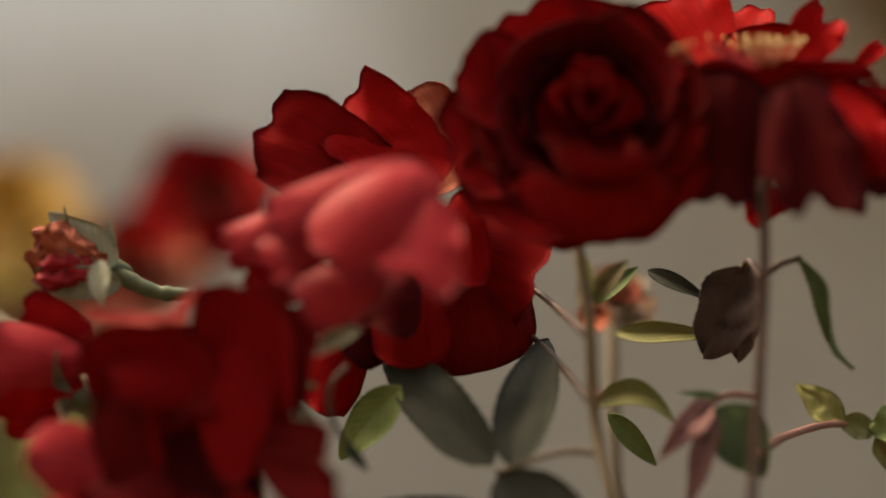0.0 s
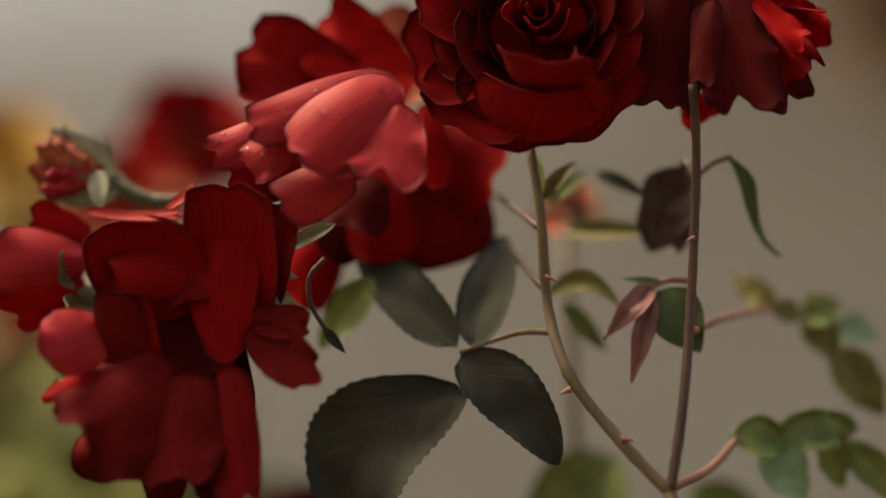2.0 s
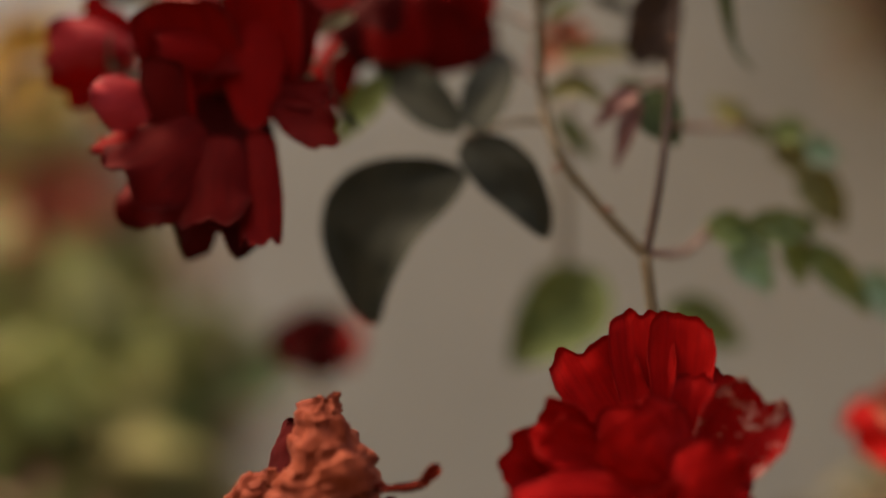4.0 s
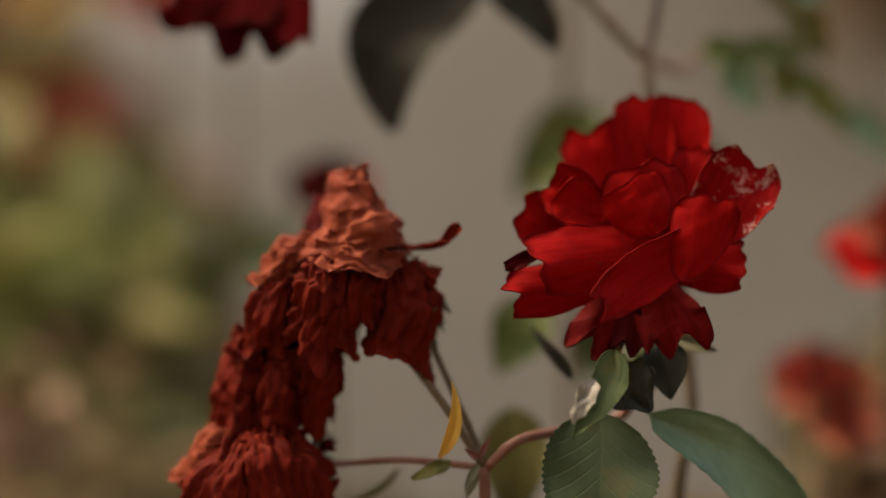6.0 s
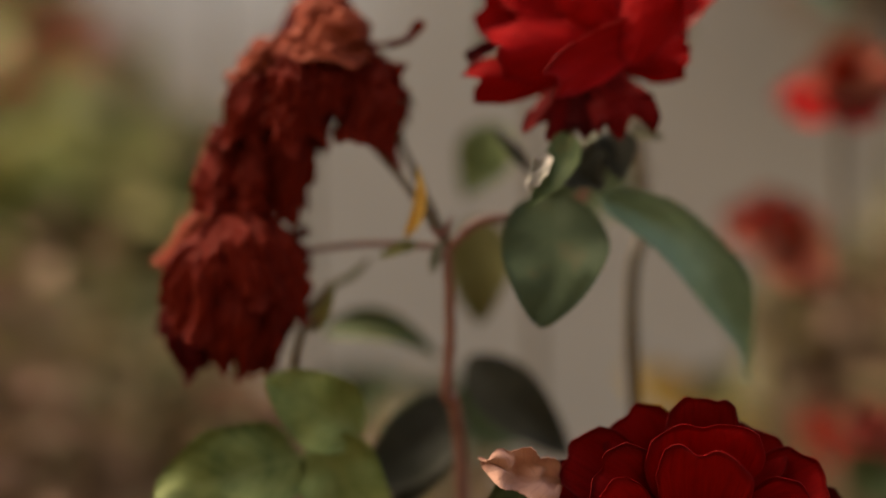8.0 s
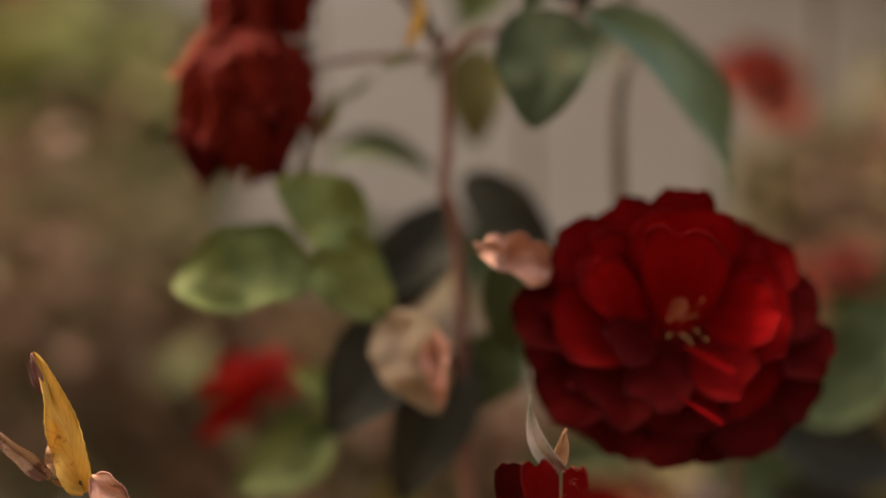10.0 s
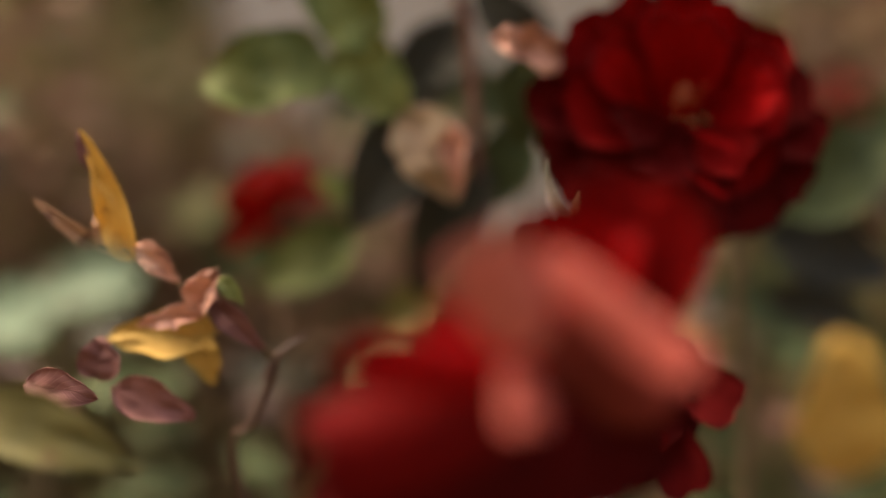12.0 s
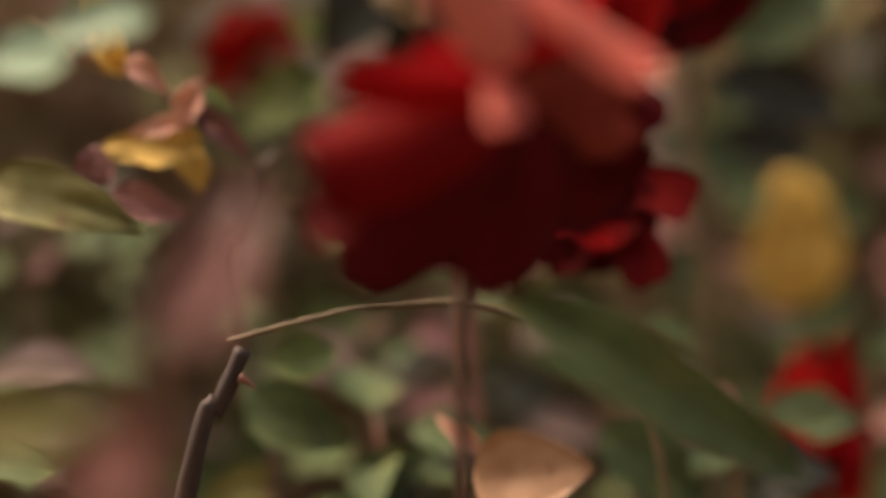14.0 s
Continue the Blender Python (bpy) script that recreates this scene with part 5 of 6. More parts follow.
petal(bl, (0.0579, 0.0450, 0.8404), (0.0629, 0.0500, 0.8865), 0.0551, RED, FRONT, wrap=0.6, crumple=0.035)
petal(bl, (0.0301, 0.0220, 0.8525), (0.0165, 0.0180, 0.8453), 0.0057, SHADE_BLACK, FRONT, wrap=0.8, ruffle=0.1, crumple=0.035)
wet = [c for c in bl.children if c.name.startswith("petal")]
drops(bl, [wet[13]], 16, 0.0005)
drops(bl, [wet[5]], 20, 0.0005)
drops(bl, [c for c in bl.children if c.name.startswith("petal")][5:16], 30, 0.00055)
stem(mid, [(0.0525, 0.0240, 0.8228), (0.0490, 0.0200, 0.8163), (0.0429, 0.0140, 0.8101)], 0.0012, 0.0008, STEM_ROSY, "leaf_stalk")
leaf(mid, (0.0506, 0.0200, 0.8210), (0.0365, 0.0080, 0.7957), 0.0107, LEAF_GREEN, fold=0.5, crumple=0.1, sweep=0.1, blunt=0.7)
leaf(mid, (0.0426, 0.0060, 0.8124), (0.0363, 0.0020, 0.8005), 0.0057, WHITISH, fold=0.4, crumple=0.2, blunt=0.6)
leaf(mid, (0.0493, 0.0260, 0.8140), (0.0611, 0.0200, 0.8032), 0.0184, LEAF_DARK, fold=0.4, crumple=0.1)
leaf(mid, (0.0658, 0.0300, 0.8234), (0.0678, 0.0240, 0.8061), 0.0134, LEAF_DARK, fold=0.4)
leaf(mid, (0.0719, 0.0350, 0.8238), (0.0830, 0.0300, 0.8209), 0.0050, SEPAL, fold=0.5)
leaf(mid, (0.0397, 0.0450, 0.8102), (0.0259, 0.0500, 0.8272), 0.0040, LEAF_DARK, fold=0.5)
leaf(mid, (0.0461, 0.0250, 0.8012), (0.0415, 0.0120, 0.7581), 0.0334, LEAF_DEEP, fold=0.18, sweep=0.05, rounded=0.9, blunt=0.62, teeth=20, crumple=0.02)
leaf(mid, (0.0095, 0.0260, 0.7868), (0.0051, 0.0220, 0.7901), 0.0025, LEAF_ROSY, fold=0.5)
leaf(mid, (0.0102, 0.0260, 0.7872), (0.0131, 0.0220, 0.7941), 0.0021, LEAF_ROSY, fold=0.5)
leaf(mid, (0.0098, 0.0260, 0.7850), (0.0053, 0.0220, 0.7773), 0.0028, SEPAL, fold=0.5)
leaf(mid, (0.0014, 0.0300, 0.7847), (-0.0109, 0.0260, 0.7803), 0.0043, LEAF_OLIVE, fold=0.5, crumple=0.1)
leaf(mid, (-0.0153, 0.0500, 0.7805), (-0.0318, 0.0500, 0.7709), 0.0026, LEAF_OLIVE, fold=0.5, sweep=0.15)
leaf(mid, (-0.0341, 0.0350, 0.7551), (-0.0260, 0.0300, 0.7718), 0.0047, LEAF_OLIVE, fold=0.6, sweep=-0.1, crumple=0.06)
leaf(mid, (0.0615, 0.0280, 0.8018), (0.1152, 0.0500, 0.7403), 0.0205, LEAF_BLUE, face=(-0.35, -0.8, 0.6), fold=0.5, sweep=0.13, crumple=0.06, wave=0.1, rounded=0.75, blunt=0.6)

# lower leaves of that cane
leaf(mid, (0.0327, 0.1200, 0.8357), (0.0181, 0.1200, 0.8076), 0.0217, LEAF_LIME)
leaf(mid, (0.0234, 0.0900, 0.7978), (0.0240, 0.0900, 0.7577), 0.0234, LEAF_OLIVE)
leaf(mid, (0.0635, 0.2000, 0.9156), (0.0268, 0.2000, 0.8792), 0.0334, LEAF_LIME)
leaf(mid, (0.0896, 0.2000, 0.9045), (0.1193, 0.2000, 0.8877), 0.0184, LEAF_LIME)
leaf(mid, (-0.0344, 0.0900, 0.7544), (0.0091, 0.0800, 0.7453), 0.0117, LEAF_GREEN, fold=0.4, sweep=0.14)
leaf(mid, (0.0191, 0.0750, 0.7457), (0.0571, 0.0700, 0.7108), 0.0217, LEAF_DARK, fold=0.3)
leaf(mid, (0.0178, 0.0600, 0.7293), (-0.0171, 0.0550, 0.6979), 0.0250, LEAF_DARK, fold=0.3)
leaf(mid, (0.0140, 0.0600, 0.7343), (-0.0049, 0.0600, 0.6913), 0.0234, LEAF_DARK, fold=0.3)
stem(mid, [(-0.0269, 0.0400, 0.7712), (-0.0357, 0.0350, 0.7592), (-0.0387, 0.0300, 0.7411), (-0.0357, 0.0300, 0.7219), (-0.0126, 0.0400, 0.6916), (0.0142, 0.0400, 0.6877)], 0.0017, 0.0013, STEM, "side_shoot")
leaf(mid, (-0.0160, 0.0280, 0.7217), (-0.0474, 0.0240, 0.7400), 0.0242, LEAF_LIME, blunt=0.55, wave=0.1, crumple=0.05)
leaf(mid, (-0.0328, 0.0300, 0.7195), (-0.0081, 0.0280, 0.6919), 0.0259, LEAF_LIME, fold=0.3, blunt=0.55, wave=0.1, crumple=0.05)
leaf(mid, (-0.0353, 0.0260, 0.7138), (-0.0822, 0.0200, 0.7014), 0.0309, LEAF_LIME, fold=0.15, blunt=0.45, wave=0.1, crumple=0.05)
leaf(mid, (0.0019, 0.0300, 0.6919), (-0.0281, 0.0300, 0.6513), 0.0317, LEAF_DARK, fold=0.3)
leaf(mid, (0.0204, 0.0400, 0.6795), (-0.0040, 0.0450, 0.6250), 0.0284, LEAF_DARK, fold=0.3)
leaf(mid, (-0.0059, 0.0200, 0.6940), (0.0103, 0.0120, 0.6610), 0.0250, LEAF_FADED, fold=0.4, crumple=0.12, blunt=0.5)
leaf(mid, (0.0091, 0.0100, 0.6884), (0.0112, 0.0060, 0.6635), 0.0100, LEAF_PEACH, fold=0.7, crumple=0.25)
leaf(mid, (0.0459, -0.0020, 0.7099), (0.0226, -0.0080, 0.7180), 0.0159, LEAF_PEACH, fold=0.5, crumple=0.2, blunt=0.5)
leaf(mid, (0.0351, 0.0100, 0.7139), (0.0359, 0.0200, 0.6804), 0.0200, LEAF_GREEN)
leaf(mid, (0.0369, 0.0400, 0.6879), (0.0229, 0.0500, 0.6581), 0.0234, LEAF_GREEN)

# ---- lower: big dark rose ----
low = cane((0.12, 0.02, 0.0), "rose cane with a wide dark red rose")
ax = (0.05, -1.0, 0.15)
stem(low, [(0.12, 0.05, 0.0), (0.13, 0.06, 0.35), (0.1170, 0.0400, 0.6501), (0.0989, 0.0300, 0.6858)], 0.003, 0.002, STEM)
bl = bloom(low, (0.0996, 0.0400, 0.6899), ax, 0.024, "wide dark red rose with scalloped petals")
# upper petals redder, lower ones darker: light and shade set by petal colour
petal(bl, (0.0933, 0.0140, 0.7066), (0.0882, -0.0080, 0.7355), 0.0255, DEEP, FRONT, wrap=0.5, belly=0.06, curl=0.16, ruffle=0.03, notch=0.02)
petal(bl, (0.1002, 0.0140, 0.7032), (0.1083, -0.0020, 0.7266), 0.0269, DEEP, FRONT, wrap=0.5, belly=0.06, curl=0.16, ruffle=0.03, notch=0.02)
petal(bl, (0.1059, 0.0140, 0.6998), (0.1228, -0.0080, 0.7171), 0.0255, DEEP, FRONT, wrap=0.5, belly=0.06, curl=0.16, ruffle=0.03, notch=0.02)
petal(bl, (0.1099, 0.0140, 0.6938), (0.1352, -0.0020, 0.7007), 0.0269, SHADE_OXBLOOD, FRONT, wrap=0.5, belly=0.06, curl=0.16, ruffle=0.03, notch=0.02)
petal(bl, (0.1116, 0.0140, 0.6872), (0.1384, -0.0080, 0.6825), 0.0231, SHADE_OXBLOOD, FRONT, wrap=0.5, belly=0.06, curl=0.16, ruffle=0.03, notch=0.02)
petal(bl, (0.1089, 0.0140, 0.6802), (0.1325, -0.0020, 0.6631), 0.0281, SHADE_OXBLOOD, FRONT, wrap=0.5, belly=0.06, curl=0.16, ruffle=0.03, notch=0.02)
petal(bl, (0.1036, 0.0140, 0.6760), (0.1163, -0.0080, 0.6518), 0.0292, SHADE_OXBLOOD, FRONT, wrap=0.5, belly=0.06, curl=0.16, ruffle=0.03, notch=0.02)
petal(bl, (0.0969, 0.0140, 0.6742), (0.0993, -0.0020, 0.6464), 0.0306, SHADE_OXBLOOD, FRONT, wrap=0.5, belly=0.06, curl=0.16, ruffle=0.03, notch=0.02)
petal(bl, (0.0899, 0.0140, 0.6745), (0.0790, -0.0080, 0.6478), 0.0304, SHADE_OXBLOOD, FRONT, wrap=0.5, belly=0.06, curl=0.16, ruffle=0.03, notch=0.02)
petal(bl, (0.0833, 0.0140, 0.6766), (0.0615, -0.0020, 0.6530), 0.0294, SHADE_OXBLOOD, FRONT, wrap=0.5, belly=0.06, curl=0.16, ruffle=0.03, notch=0.02)
petal(bl, (0.0781, 0.0140, 0.6807), (0.0468, -0.0080, 0.6648), 0.0267, SHADE_OXBLOOD, FRONT, wrap=0.5, belly=0.06, curl=0.16, ruffle=0.03, notch=0.02)
petal(bl, (0.0757, 0.0140, 0.6859), (0.0407, -0.0020, 0.6790), 0.0257, SHADE_OXBLOOD, FRONT, wrap=0.5, belly=0.06, curl=0.16, ruffle=0.03, notch=0.02)
petal(bl, (0.0743, 0.0140, 0.6915), (0.0363, -0.0080, 0.6943), 0.0255, SHADE_OXBLOOD, FRONT, wrap=0.5, belly=0.06, curl=0.16, ruffle=0.03, notch=0.02)
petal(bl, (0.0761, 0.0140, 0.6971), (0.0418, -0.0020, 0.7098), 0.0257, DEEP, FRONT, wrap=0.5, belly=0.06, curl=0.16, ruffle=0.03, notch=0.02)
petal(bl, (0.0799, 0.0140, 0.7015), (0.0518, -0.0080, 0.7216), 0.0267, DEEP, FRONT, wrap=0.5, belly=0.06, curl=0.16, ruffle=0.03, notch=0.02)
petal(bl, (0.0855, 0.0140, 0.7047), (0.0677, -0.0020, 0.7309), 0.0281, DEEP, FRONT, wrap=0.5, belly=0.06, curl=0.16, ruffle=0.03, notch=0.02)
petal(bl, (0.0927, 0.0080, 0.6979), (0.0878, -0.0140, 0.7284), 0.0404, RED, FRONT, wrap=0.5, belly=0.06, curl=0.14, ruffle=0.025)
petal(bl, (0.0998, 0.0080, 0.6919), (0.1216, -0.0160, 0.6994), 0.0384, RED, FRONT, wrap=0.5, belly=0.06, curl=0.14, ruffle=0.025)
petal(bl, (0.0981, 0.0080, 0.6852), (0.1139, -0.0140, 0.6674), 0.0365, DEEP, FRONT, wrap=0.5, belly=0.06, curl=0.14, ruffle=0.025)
petal(bl, (0.0922, 0.0080, 0.6832), (0.0858, -0.0130, 0.6577), 0.0385, SHADE_OXBLOOD, FRONT, wrap=0.5, belly=0.06, curl=0.14, ruffle=0.025)
petal(bl, (0.0867, 0.0080, 0.6855), (0.0591, -0.0140, 0.6690), 0.0365, SHADE_OXBLOOD, FRONT, wrap=0.5, belly=0.06, curl=0.14, ruffle=0.025)
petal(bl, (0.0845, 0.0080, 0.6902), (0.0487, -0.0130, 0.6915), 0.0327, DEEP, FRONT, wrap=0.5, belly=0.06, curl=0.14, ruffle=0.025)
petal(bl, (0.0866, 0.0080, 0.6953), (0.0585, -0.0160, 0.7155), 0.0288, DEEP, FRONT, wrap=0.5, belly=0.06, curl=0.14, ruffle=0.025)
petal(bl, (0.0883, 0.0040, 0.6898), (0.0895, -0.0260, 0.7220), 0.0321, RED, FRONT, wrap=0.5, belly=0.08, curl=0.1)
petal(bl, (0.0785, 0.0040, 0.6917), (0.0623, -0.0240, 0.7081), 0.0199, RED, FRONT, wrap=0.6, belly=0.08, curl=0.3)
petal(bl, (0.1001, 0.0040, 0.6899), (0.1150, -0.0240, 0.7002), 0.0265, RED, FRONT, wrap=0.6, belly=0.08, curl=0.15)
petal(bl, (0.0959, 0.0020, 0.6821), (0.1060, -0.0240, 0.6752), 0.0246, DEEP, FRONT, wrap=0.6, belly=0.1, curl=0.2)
petal(bl, (0.0881, 0.0020, 0.6821), (0.0786, -0.0220, 0.6694), 0.0246, SHADE_OXBLOOD, FRONT, wrap=0.6, belly=0.1, curl=0.2)
petal(bl, (0.0822, 0.0020, 0.6879), (0.0676, -0.0200, 0.6860), 0.0209, SHADE_OXBLOOD, FRONT, wrap=0.7, belly=0.1, curl=0.2)
petal(bl, (0.0938, 0.0120, 0.6720), (0.0932, 0.0100, 0.7057), 0.0376, SHADE_OXBLOOD, FRONT, wrap=0.4)
stamens(bl, (0.0911, -0.0080, 0.6927), (0.05, -1.0, 0.15), 12, 0.008, 0.005, 0.9)
petal(bl, (0.0895, -0.0120, 0.6861), (0.1041, -0.0240, 0.6785), 0.0036, RED, FRONT, wrap=0.9)
petal(bl, (0.0864, -0.0200, 0.6703), (0.1001, -0.0260, 0.6624), 0.0022, RED, FRONT, wrap=0.8)
petal(bl, (0.0863, -0.0080, 0.6946), (0.0887, -0.0160, 0.7002), 0.0068, WILTED, FRONT, wrap=0.9, crumple=0.1)

# rose behind the nearest one
bl = bloom(low, (0.0639, -0.0100, 0.5945), (0.1, -0.6, 0.5), 0.024, "dark red rose half hidden by a nearer one")
at, ax = (0.0648, -0.0300, 0.5945), (0.1, -0.9, 0.3)
petal_ring(bl, at, ax, 0.03, 7, (0.15, -0.1), (0.95, 0.0), 0.9, 0.3, [SHADE_BLACK], 0.08, wrap=0.6)
petal_ring(bl, at, ax, 0.03, 6, (0.12, 0.0), (0.72, 0.3), 0.8, 0.7, [DEEP, SHADE_BLACK], 0.1, wrap=0.7)
petal(bl, (0.0782, -0.0300, 0.6039), (0.1000, -0.0450, 0.5930), 0.0223, SHADE_OXBLOOD, FRONT, wrap=0.6, ruffle=0.02)
petal(bl, (0.0743, -0.0300, 0.5925), (0.0857, -0.0450, 0.5652), 0.0214, SHADE_OXBLOOD, FRONT, wrap=0.6, ruffle=0.02)
petal(bl, (0.0336, -0.0500, 0.6337), (0.0305, -0.0580, 0.6530), 0.0119, SHADE_BLACK, FRONT, wrap=0.9, ruffle=0.03)
petal(bl, (0.0420, -0.0520, 0.6340), (0.0394, -0.0620, 0.6545), 0.0135, DEEP, FRONT, wrap=0.9, ruffle=0.05)
petal(bl, (0.0515, -0.0500, 0.6338), (0.0499, -0.0620, 0.6526), 0.0094, GLINTED, FRONT, wrap=0.9, ruffle=0.05, crumple=0.06)
drops(bl, [c for c in bl.children if c.name.startswith('petal')][-3:], 8, 0.0005)
leaf(low, (0.0475, -0.0520, 0.6502), (0.0370, -0.0580, 0.6736), 0.0058, WHITISH, fold=0.6, sweep=0.14, rounded=0.6, blunt=0.8)
leaf(low, (0.0464, -0.0480, 0.6506), (0.0481, -0.0520, 0.6630), 0.0044, LEAF_TAN, fold=0.5, crumple=0.1)

# nearest rose
near = cane((0.02, -0.16, 0.0), "rose cane with a large red rose close by, petals coloured as lit")
ax = (-0.2, -0.5, 0.85)
stem(near, [(0.02, -0.16, 0.0), (0.01, -0.17, 0.3), (0.0101, -0.1800, 0.5697), (0.0191, -0.1850, 0.6015)], 0.0022, 0.0016, STEM_DARK)
bl = bloom(near, (0.0222, -0.1650, 0.6044), ax, 0.02, "large red rose with salmon pink lit petals", sepal_open=2.4)
petal(bl, (0.0387, -0.1750, 0.6242), (0.0516, -0.1780, 0.6658), 0.0383, DEEP, FRONT, wrap=0.5, curl=0.05, foot=0.7)
petal(bl, (0.0277, -0.1780, 0.6218), (0.0358, -0.1780, 0.6599), 0.0315, RED, FRONT, wrap=0.5, curl=0.05, foot=0.7)
# salmon and pale pink petals imitate a highlight and a haze
petal(bl, (0.0225, -0.2100, 0.6502), (0.0518, -0.2220, 0.6234), 0.0146, LIT_SALMON, (-0.2, 0.9, -0.5), wrap=0.8, belly=0.06, foot=0.8)
petal(bl, (0.0190, -0.2150, 0.6290), (0.0077, -0.2300, 0.6541), 0.0211, LIT_PINK, BACK, wrap=0.7, belly=0.06, foot=0.8)
petal(bl, (0.0155, -0.2150, 0.6267), (0.0181, -0.2300, 0.6141), 0.0108, LIT_SALMON, BACK, wrap=0.8, belly=0.1)
petal(bl, (0.0224, -0.2050, 0.6236), (-0.0220, -0.2150, 0.6270), 0.0143, RED, BACK, wrap=0.6, belly=0.06, foot=0.75)
petal(bl, (0.0204, -0.2000, 0.6258), (-0.0043, -0.2050, 0.6287), 0.0256, RED, BACK, wrap=0.6, belly=0.06, foot=0.75)
# lower petals near black, with the shade in their colour
petal(bl, (0.0199, -0.2050, 0.6188), (-0.0284, -0.2100, 0.6041), 0.0300, SHADE_MAROON, BACK, wrap=0.8, belly=0.1, foot=0.75)
petal(bl, (0.0204, -0.2000, 0.6159), (-0.0252, -0.2050, 0.5863), 0.0402, SHADE_BLACK, BACK, wrap=0.8, belly=0.08, foot=0.8)
petal(bl, (0.0232, -0.1970, 0.6206), (0.0054, -0.1980, 0.5784), 0.0470, SHADE_BLACK, BACK, wrap=0.7, belly=0.08, foot=0.85)
petal(bl, (0.0288, -0.1800, 0.6246), (0.0372, -0.1760, 0.5882), 0.0473, SHADE_BLACK, BACK, wrap=0.5, foot=0.9)
petal(bl, (0.0310, -0.1840, 0.6326), (0.0393, -0.1800, 0.6060), 0.0429, SHADE_DUSKY, BACK, wrap=0.4, foot=0.9)
petal(bl, (0.0325, -0.1820, 0.6273), (0.0589, -0.1780, 0.6109), 0.0314, SHADE_BLACK, BACK, wrap=0.6, foot=0.8)

# ---- left: withered shoot ----
dry = cane((-0.06, -0.05, 0.0), "half withered rose shoot with yellow and tan leaves")
stem(dry, [(-0.05, -0.05, 0.0), (-0.045, -0.06, 0.35), (-0.05, -0.02, 0.5), (-0.0666, -0.0150, 0.5724), (-0.0587, -0.0280, 0.5871), (-0.0502, -0.0330, 0.6077)], 0.0018, 0.0012, STEM_DARK)
stem(dry, [(-0.1709, -0.1, 0.0), (-0.1259, -0.098, 0.28), (-0.0715, -0.0960, 0.5114), (-0.0612, -0.0940, 0.5353), (-0.0533, -0.0930, 0.5529)], 0.0035, 0.0028, STUB_BARK, "pruned_stub")
thorn(dry, (-0.0544, -0.0960, 0.5446), (1, -0.2, -0.5), 0.006)
stem(dry, [(-0.0502, -0.0330, 0.6077), (-0.0578, -0.0370, 0.6165), (-0.0669, -0.0420, 0.6244), (-0.0761, -0.0450, 0.6300), (-0.0857, -0.0450, 0.6397), (-0.0945, -0.0450, 0.6440), (-0.1076, -0.0450, 0.6466)], 0.0014, 0.0007, STEM)
stem(dry, [(-0.0536, -0.0350, 0.6023), (-0.0510, -0.0340, 0.6088), (-0.0448, -0.0330, 0.6141), (-0.0406, -0.0300, 0.6164)], 0.0013, 0.0007, STEM_DARK, "twig")
leaf(dry, (-0.0954, -0.0450, 0.6417), (-0.1119, -0.0450, 0.6831), 0.0116, LEAF_YELLOW, fold=0.5, sweep=-0.03, crumple=0.14, wave=0.16, twist=0.6, rounded=0.6, blunt=0.95)
leaf(dry, (-0.1085, -0.0460, 0.6712), (-0.1120, -0.0460, 0.6834), 0.0035, LEAF_ROSY, fold=0.6, crumple=0.12)
leaf(dry, (-0.1011, -0.0430, 0.6429), (-0.1062, -0.0400, 0.6586), 0.0080, LEAF_TAN, fold=0.5, crumple=0.15)
leaf(dry, (-0.1062, -0.0450, 0.6457), (-0.1265, -0.0450, 0.6620), 0.0056, LEAF_TAN, fold=0.5, crumple=0.16, rounded=0.6)
leaf(dry, (-0.0932, -0.0470, 0.6469), (-0.0796, -0.0470, 0.6355), 0.0091, LEAF_PEACH, fold=0.8, crumple=0.12, rounded=0.7)
leaf(dry, (-0.0743, -0.0450, 0.6265), (-0.0672, -0.0480, 0.6394), 0.0109, LEAF_PEACH, fold=0.8, crumple=0.14, blunt=0.55)
leaf(dry, (-0.0670, -0.0470, 0.6365), (-0.0592, -0.0500, 0.6285), 0.0059, LEAF_LIME, fold=0.6, crumple=0.12)
leaf(dry, (-0.0703, -0.0460, 0.6290), (-0.0534, -0.0460, 0.6139), 0.0084, LEAF_ROSY, fold=0.7, crumple=0.12)
leaf(dry, (-0.0693, -0.0380, 0.6184), (-0.1043, -0.0380, 0.6165), 0.0152, LEAF_OCHRE, fold=0.35, crumple=0.1, blunt=0.6)
leaf(dry, (-0.0727, -0.0460, 0.6249), (-0.0930, -0.0460, 0.6213), 0.0070, LEAF_PEACH, fold=0.7, crumple=0.22)
leaf(dry, (-0.0752, -0.0400, 0.6178), (-0.0694, -0.0400, 0.6018), 0.0107, LEAF_OCHRE, fold=0.4, crumple=0.12)
leaf(dry, (-0.1046, -0.0500, 0.6044), (-0.1039, -0.0500, 0.6184), 0.0139, LEAF_ROSY, fold=0.3, blunt=0.5, crumple=0.06)
leaf(dry, (-0.1234, -0.0700, 0.6054), (-0.1000, -0.0750, 0.6022), 0.0121, LEAF_ROSY, fold=0.3, crumple=0.06)
leaf(dry, (-0.1007, -0.0500, 0.6016), (-0.0747, -0.0500, 0.5923), 0.0136, LEAF_ROSY, fold=0.3, crumple=0.08)
leaf(dry, (-0.0622, -0.2000, 0.6448), (-0.0872, -0.2000, 0.6388), 0.0135, LEAF_BLUE, (0, -0.85, 0.55), fold=0.2)
leaf(dry, (-0.0823, -0.1950, 0.6362), (-0.1033, -0.1950, 0.6339), 0.0162, LEAF_BLUE, (0, -0.85, 0.55), fold=0.2)
leaf(dry, (-0.1229, -0.1300, 0.6048), (-0.0752, -0.1400, 0.5920), 0.0178, LEAF_OLIVE, fold=0.3, sweep=0.05, crumple=0.08)

# shoots close to the eye
close = cane((-0.07, -0.3, 0.0), "young rosy rose shoot close by")
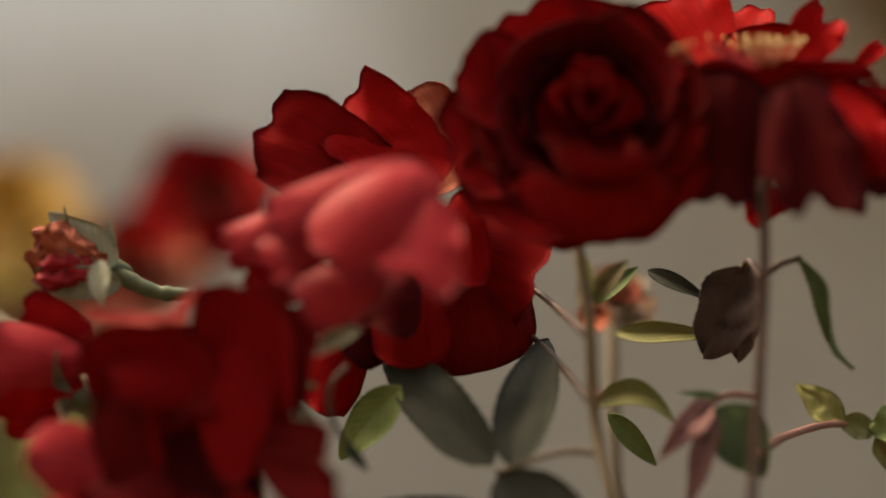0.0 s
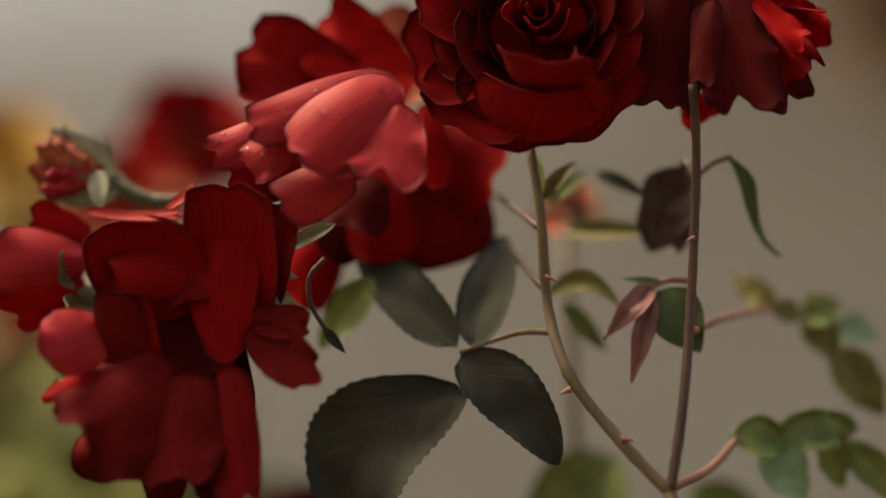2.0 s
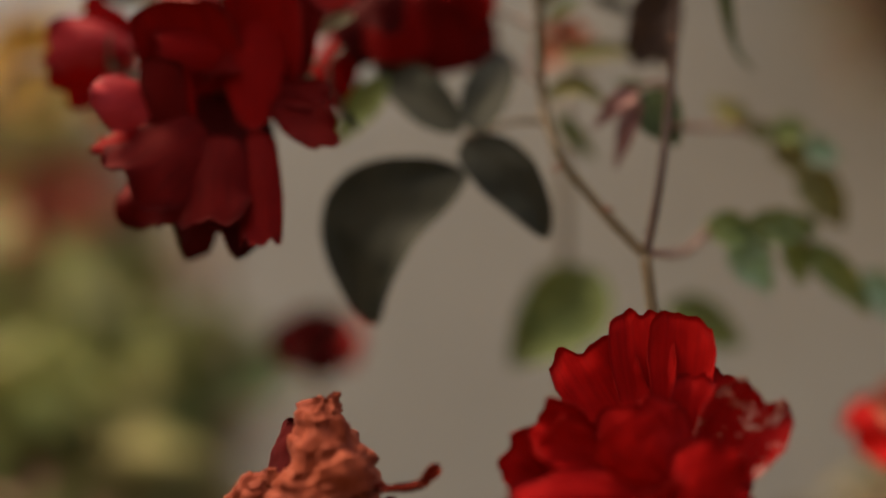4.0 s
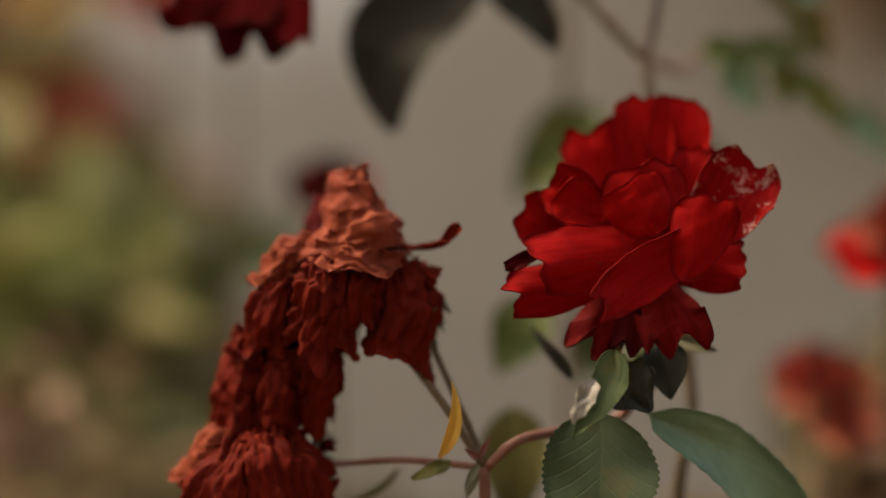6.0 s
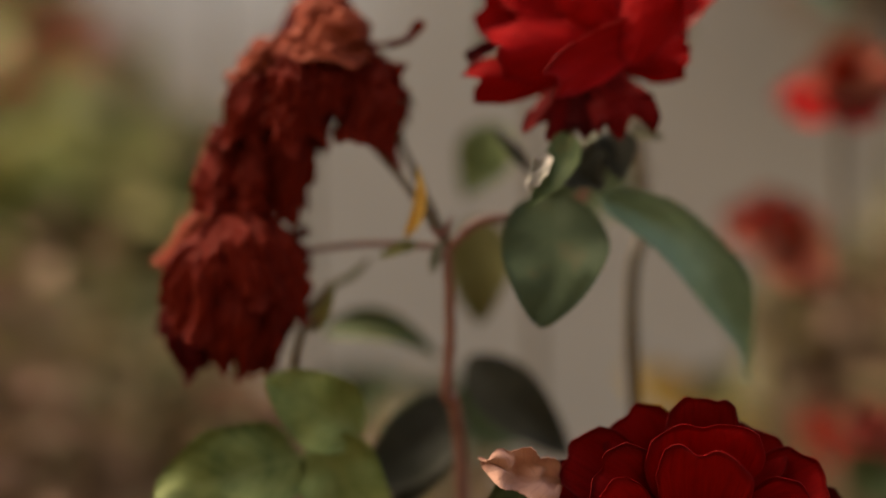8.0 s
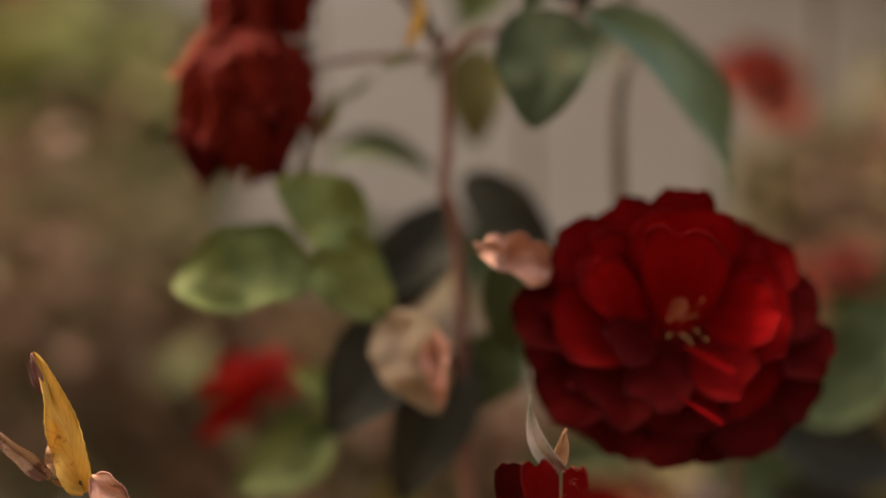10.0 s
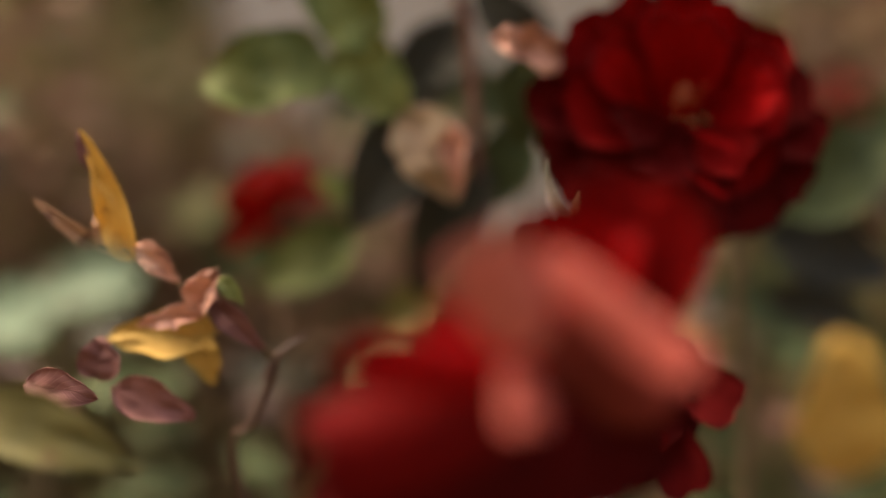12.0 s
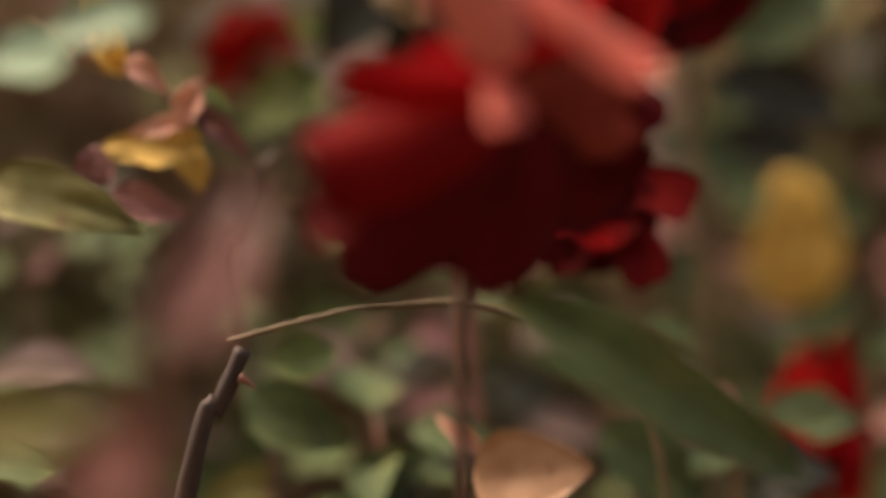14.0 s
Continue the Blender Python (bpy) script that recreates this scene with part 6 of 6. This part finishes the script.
stem(close, [(-0.07, -0.3, 0.0), (-0.068, -0.3, 0.3), (-0.0528, -0.2900, 0.5527), (-0.0487, -0.2850, 0.5778)], 0.0016, 0.001, STEM_ROSY)
leaf(close, (-0.0487, -0.2850, 0.5758), (-0.0336, -0.2750, 0.6033), 0.0142, LEAF_ROSY, fold=0.3)
leaf(close, (-0.0513, -0.2880, 0.5622), (-0.0688, -0.2800, 0.5470), 0.0134, LEAF_ROSY, fold=0.3)

# ---- lower foliage ----
base_leaves = cane((0.05, -0.02, 0.0), "low rose shoots with dense green leaves")
stem(base_leaves, [(0.05, -0.02, 0.0), (0.1, -0.03, 0.3), (0.0770, -0.0750, 0.5255), (0.0306, -0.0830, 0.5604), (-0.0073, -0.0860, 0.5646), (-0.0305, -0.0880, 0.5615), (-0.0588, -0.0900, 0.5552)], 0.0014, 0.0008, STEM)
leaf(base_leaves, (0.0219, -0.1850, 0.5754), (0.0946, -0.1900, 0.5268), 0.0208, LEAF_GREEN, fold=0.35, crumple=0.06)
leaf(base_leaves, (0.0180, -0.0600, 0.5021), (0.0588, -0.0700, 0.5074), 0.0284, LEAF_TAN, fold=0.3)
leaf(base_leaves, (0.0220, -0.0600, 0.5116), (0.0071, -0.0600, 0.5246), 0.0067, LEAF_PEACH, fold=0.6, crumple=0.1)
leaf(base_leaves, (-0.0479, -0.0500, 0.5414), (-0.0249, -0.0400, 0.5452), 0.0150, LEAF_LIME)
leaf(base_leaves, (-0.0596, -0.0300, 0.5290), (-0.0222, -0.0300, 0.5095), 0.0234, LEAF_GREEN)
leaf(base_leaves, (-0.0228, -0.0300, 0.4911), (0.0100, -0.0300, 0.5062), 0.0200, LEAF_GREEN)
leaf(base_leaves, (0.0686, -0.0200, 0.5105), (0.1100, -0.0200, 0.4838), 0.0267, LEAF_GREEN)
leaf(base_leaves, (-0.0474, -0.0200, 0.4961), (-0.0782, -0.0200, 0.4869), 0.0184, LEAF_OLIVE)
leaf(base_leaves, (-0.0920, -0.2600, 0.5587), (-0.0625, -0.2600, 0.5621), 0.0150, LEAF_OLIVE)
leaf(base_leaves, (0.1814, 0.1200, 0.5379), (0.1839, 0.1200, 0.6017), 0.0427, LEAF_OCHRE, (0, -0.7, 0.7), fold=0.15, rounded=0.9, blunt=0.5, crumple=0.06)
# two dark leaves put in for the near-black gap beside the rose
leaf(base_leaves, (0.1421, 0.1000, 0.6458), (0.2074, 0.1200, 0.6277), 0.0317, LEAF_DARK)
leaf(base_leaves, (0.1424, 0.1000, 0.6201), (0.1955, 0.1200, 0.6083), 0.0200, LEAF_DARK)
leaf(base_leaves, (0.1440, 0.0700, 0.6547), (0.1959, 0.0800, 0.6904), 0.0334, LEAF_GREEN)
leaf(base_leaves, (-0.0280, 0.0600, 0.6479), (-0.0658, 0.0600, 0.6261), 0.0249, LEAF_LIME, fold=0.3, crumple=0.04)
leaf(base_leaves, (0.0068, 0.0500, 0.6254), (-0.0187, 0.0500, 0.6103), 0.0234, LEAF_OLIVE, fold=0.3, crumple=0.04)
leaf(base_leaves, (-0.0297, 0.0900, 0.6503), (-0.0672, 0.0800, 0.6283), 0.0184, LEAF_LIME)
leaf(base_leaves, (-0.0157, 0.0600, 0.6578), (-0.0446, 0.0600, 0.6713), 0.0150, LEAF_LIME)

stem(base_leaves, [(0.05, -0.02, 0.0), (0.1, 0.2, 0.4), (0.1398, 0.3000, 0.7019), (0.1426, 0.3000, 0.7250)], 0.002, 0.001, STEM)
leaf(base_leaves, (0.1398, 0.3000, 0.7134), (0.1051, 0.3000, 0.7332), 0.0250, LEAF_OCHRE, fold=0.3)
leaf(base_leaves, (0.1426, 0.3000, 0.7135), (0.1656, 0.3000, 0.7338), 0.0234, LEAF_OLIVE, fold=0.3)
leaf(base_leaves, (0.1412, 0.3000, 0.7048), (0.1801, 0.3000, 0.7052), 0.0250, LEAF_OCHRE, fold=0.3)


def shoot(x, y, top, seed):
    """A leafy low shoot: a stem with pairs of leaflets up to its tip."""
    r = random.Random(seed)
    th = cane((x, y, 0.0), "low leafy rose shoot with green and browning leaflets", "low leafy shoots")
    dx, dy = r.uniform(-0.03, 0.03), r.uniform(-0.02, 0.03)
    path = [(x, y, 0.0), (x + dx, y + dy, top * 0.5), (x + dx * 0.4, y, top * 0.85), (x + dx * 1.4, y + dy, top)]
    stem(th, path, 0.0025, 0.0009, r.choice([STEM, STEM_ROSY]))
    line = spline(path, 8)
    for k in range(11):
        p = line[-1 - int(k * 0.95)]
        a = k * 2.3 + r.uniform(-0.5, 0.5)
        d = np.array((math.cos(a), 0.7 * math.sin(a), r.uniform(-0.5, 0.35)))
        ln = r.uniform(0.026, 0.044)
        b = p + d * 0.012
        part("leaf_stalk", tube_mesh([p, (p + b) / 2 + np.array((0, 0, 0.002)), b], 0.0007, 0.0005, 6, 3), STEM, th)
        leaf(th, b, b + d * ln, ln * r.uniform(0.55, 0.75), r.choice([LEAF_GREEN, LEAF_GREEN, LEAF_DARK, LEAF_GREEN, LEAF_ROSY, LEAF_PURPLE]), (r.uniform(-0.5, 0.5), -0.6, 0.8), fold=0.3, crumple=r.choice([0, 0, 0.08]))


for k, (x, y, top) in enumerate(((-0.16, 0.1, 0.6), (-0.09, 0.16, 0.585), (-0.02, 0.08, 0.545), (0.04, 0.17, 0.575), (0.1, 0.08, 0.54), (0.17, 0.17, 0.6), (0.24, 0.1, 0.57), (0.0, -0.02, 0.515), (0.12, 0.0, 0.51), (-0.13, 0.0, 0.535), (-0.24, 0.2, 0.7), (0.3, 0.22, 0.66), (-0.18, -0.12, 0.53))):
    shoot(x, y, top, 40 + k)

bl = bloom(base_leaves, (0.1637, 0.0450, 0.5051), (0.2, -0.4, 0.9), 0.018, "withered rust red rose low in the bush")
dried_head(bl, [(0.1719, 0.0400, 0.5289), (0.1693, 0.0400, 0.5057), (0.1736, 0.0400, 0.4797)], [0.012, 0.02, 0.016], 26, [DRIED, RED, CRIMSON], 1.1, 1.7, 0.16, 0.4)


# ---- roses farther back ----
def far_rose(at, size, materials, label, ax=(0.1, -0.7, 0.6)):
    th = cane((at[0], at[1] + 0.02, 0.0), label, "roses farther back")
    stem(th, [(at[0], at[1] + 0.02, 0.0), (at[0] + 0.01, at[1] + 0.03, at[2] * 0.5), (at[0], at[1] + 0.01, at[2] - size * 0.3)], 0.003, 0.002, STEM)
    b = bloom(th, at, ax, size * 0.5, "red garden rose")
    petal_ring(b, at, ax, size, 6, (0.15, -0.1), (1.0, 0.05), 1.0, 0.1, materials, wrap=0.6, grid=9)
    petal_ring(b, at, ax, size, 5, (0.12, 0.0), (0.7, 0.45), 0.9, 0.5, materials, wrap=0.8, grid=9)
    petal_ring(b, at, ax, size, 5, (0.08, 0.1), (0.42, 0.66), 0.8, 0.2, materials, wrap=1.0, grid=9)
    petal_ring(b, at, ax, size, 4, (0.04, 0.1), (0.16, 0.72), 0.7, 0.6, materials, wrap=1.1, grid=9)
    for k in range(4):
        z = at[2] * (0.5 + 0.1 * k)
        s = 1 if k % 2 else -1
        leaf(th, (at[0] + 0.006, at[1] + 0.025, z), (at[0] + 0.055 * s, at[1] + 0.01, z + 0.02), 0.032, LEAF_GREEN)
    return th


far_rose((0.1859, 0.1800, 0.8600), 0.0295, [CRIMSON, WILTED], "blurred bright red rose behind the others", (-0.2, -0.5, 0.8))
far_rose((0.1600, 0.2000, 0.7937), 0.0285, [WILTED, RED, WILTED], "ragged red rose on a cane behind the leaves", (0.4, -0.5, 0.6))
far_rose((0.2171, 0.3000, 0.6996), 0.0249, [CRIMSON, SHADE_BLACK], "dull red rose low behind the leaves", (0.1, -0.5, 0.8))
far_rose((0.2008, 0.2000, 0.7120), 0.0175, [WILTED, BLUSH], "faded salmon rose low behind the leaves", (0.1, -0.5, 0.8))
far_rose((-0.0595, 0.0800, 0.6586), 0.0255, [CRIMSON, BLUSH, CRIMSON], "small bright red rose amid leaves", (-0.5, 0.3, 0.8))
far_rose((-0.1381, 0.4500, 1.0644), 0.04, [RED, CRIMSON], "dark red rose far behind")
far_rose((-0.1850, 0.5000, 1.0313), 0.04, [RED, WILTED], "dull red rose far behind")
far_rose((-0.2905, 0.6000, 1.0631), 0.05, [LEAF_YELLOW], "yellow rose far behind")
far_rose((-0.0587, 0.2600, 0.8850), 0.021, [RED, SHADE_BLACK], "dark red rose behind the withered head")
far_rose((0.0472, 0.2000, 1.0084), 0.014, [WILTED, LEAF_FADED, LEAF_TAN], "small faded tan rose behind the stems")
far_rose((-0.3275, 0.7500, 0.9694), 0.05, [WILTED, RED], "dull mauve red rose far behind")
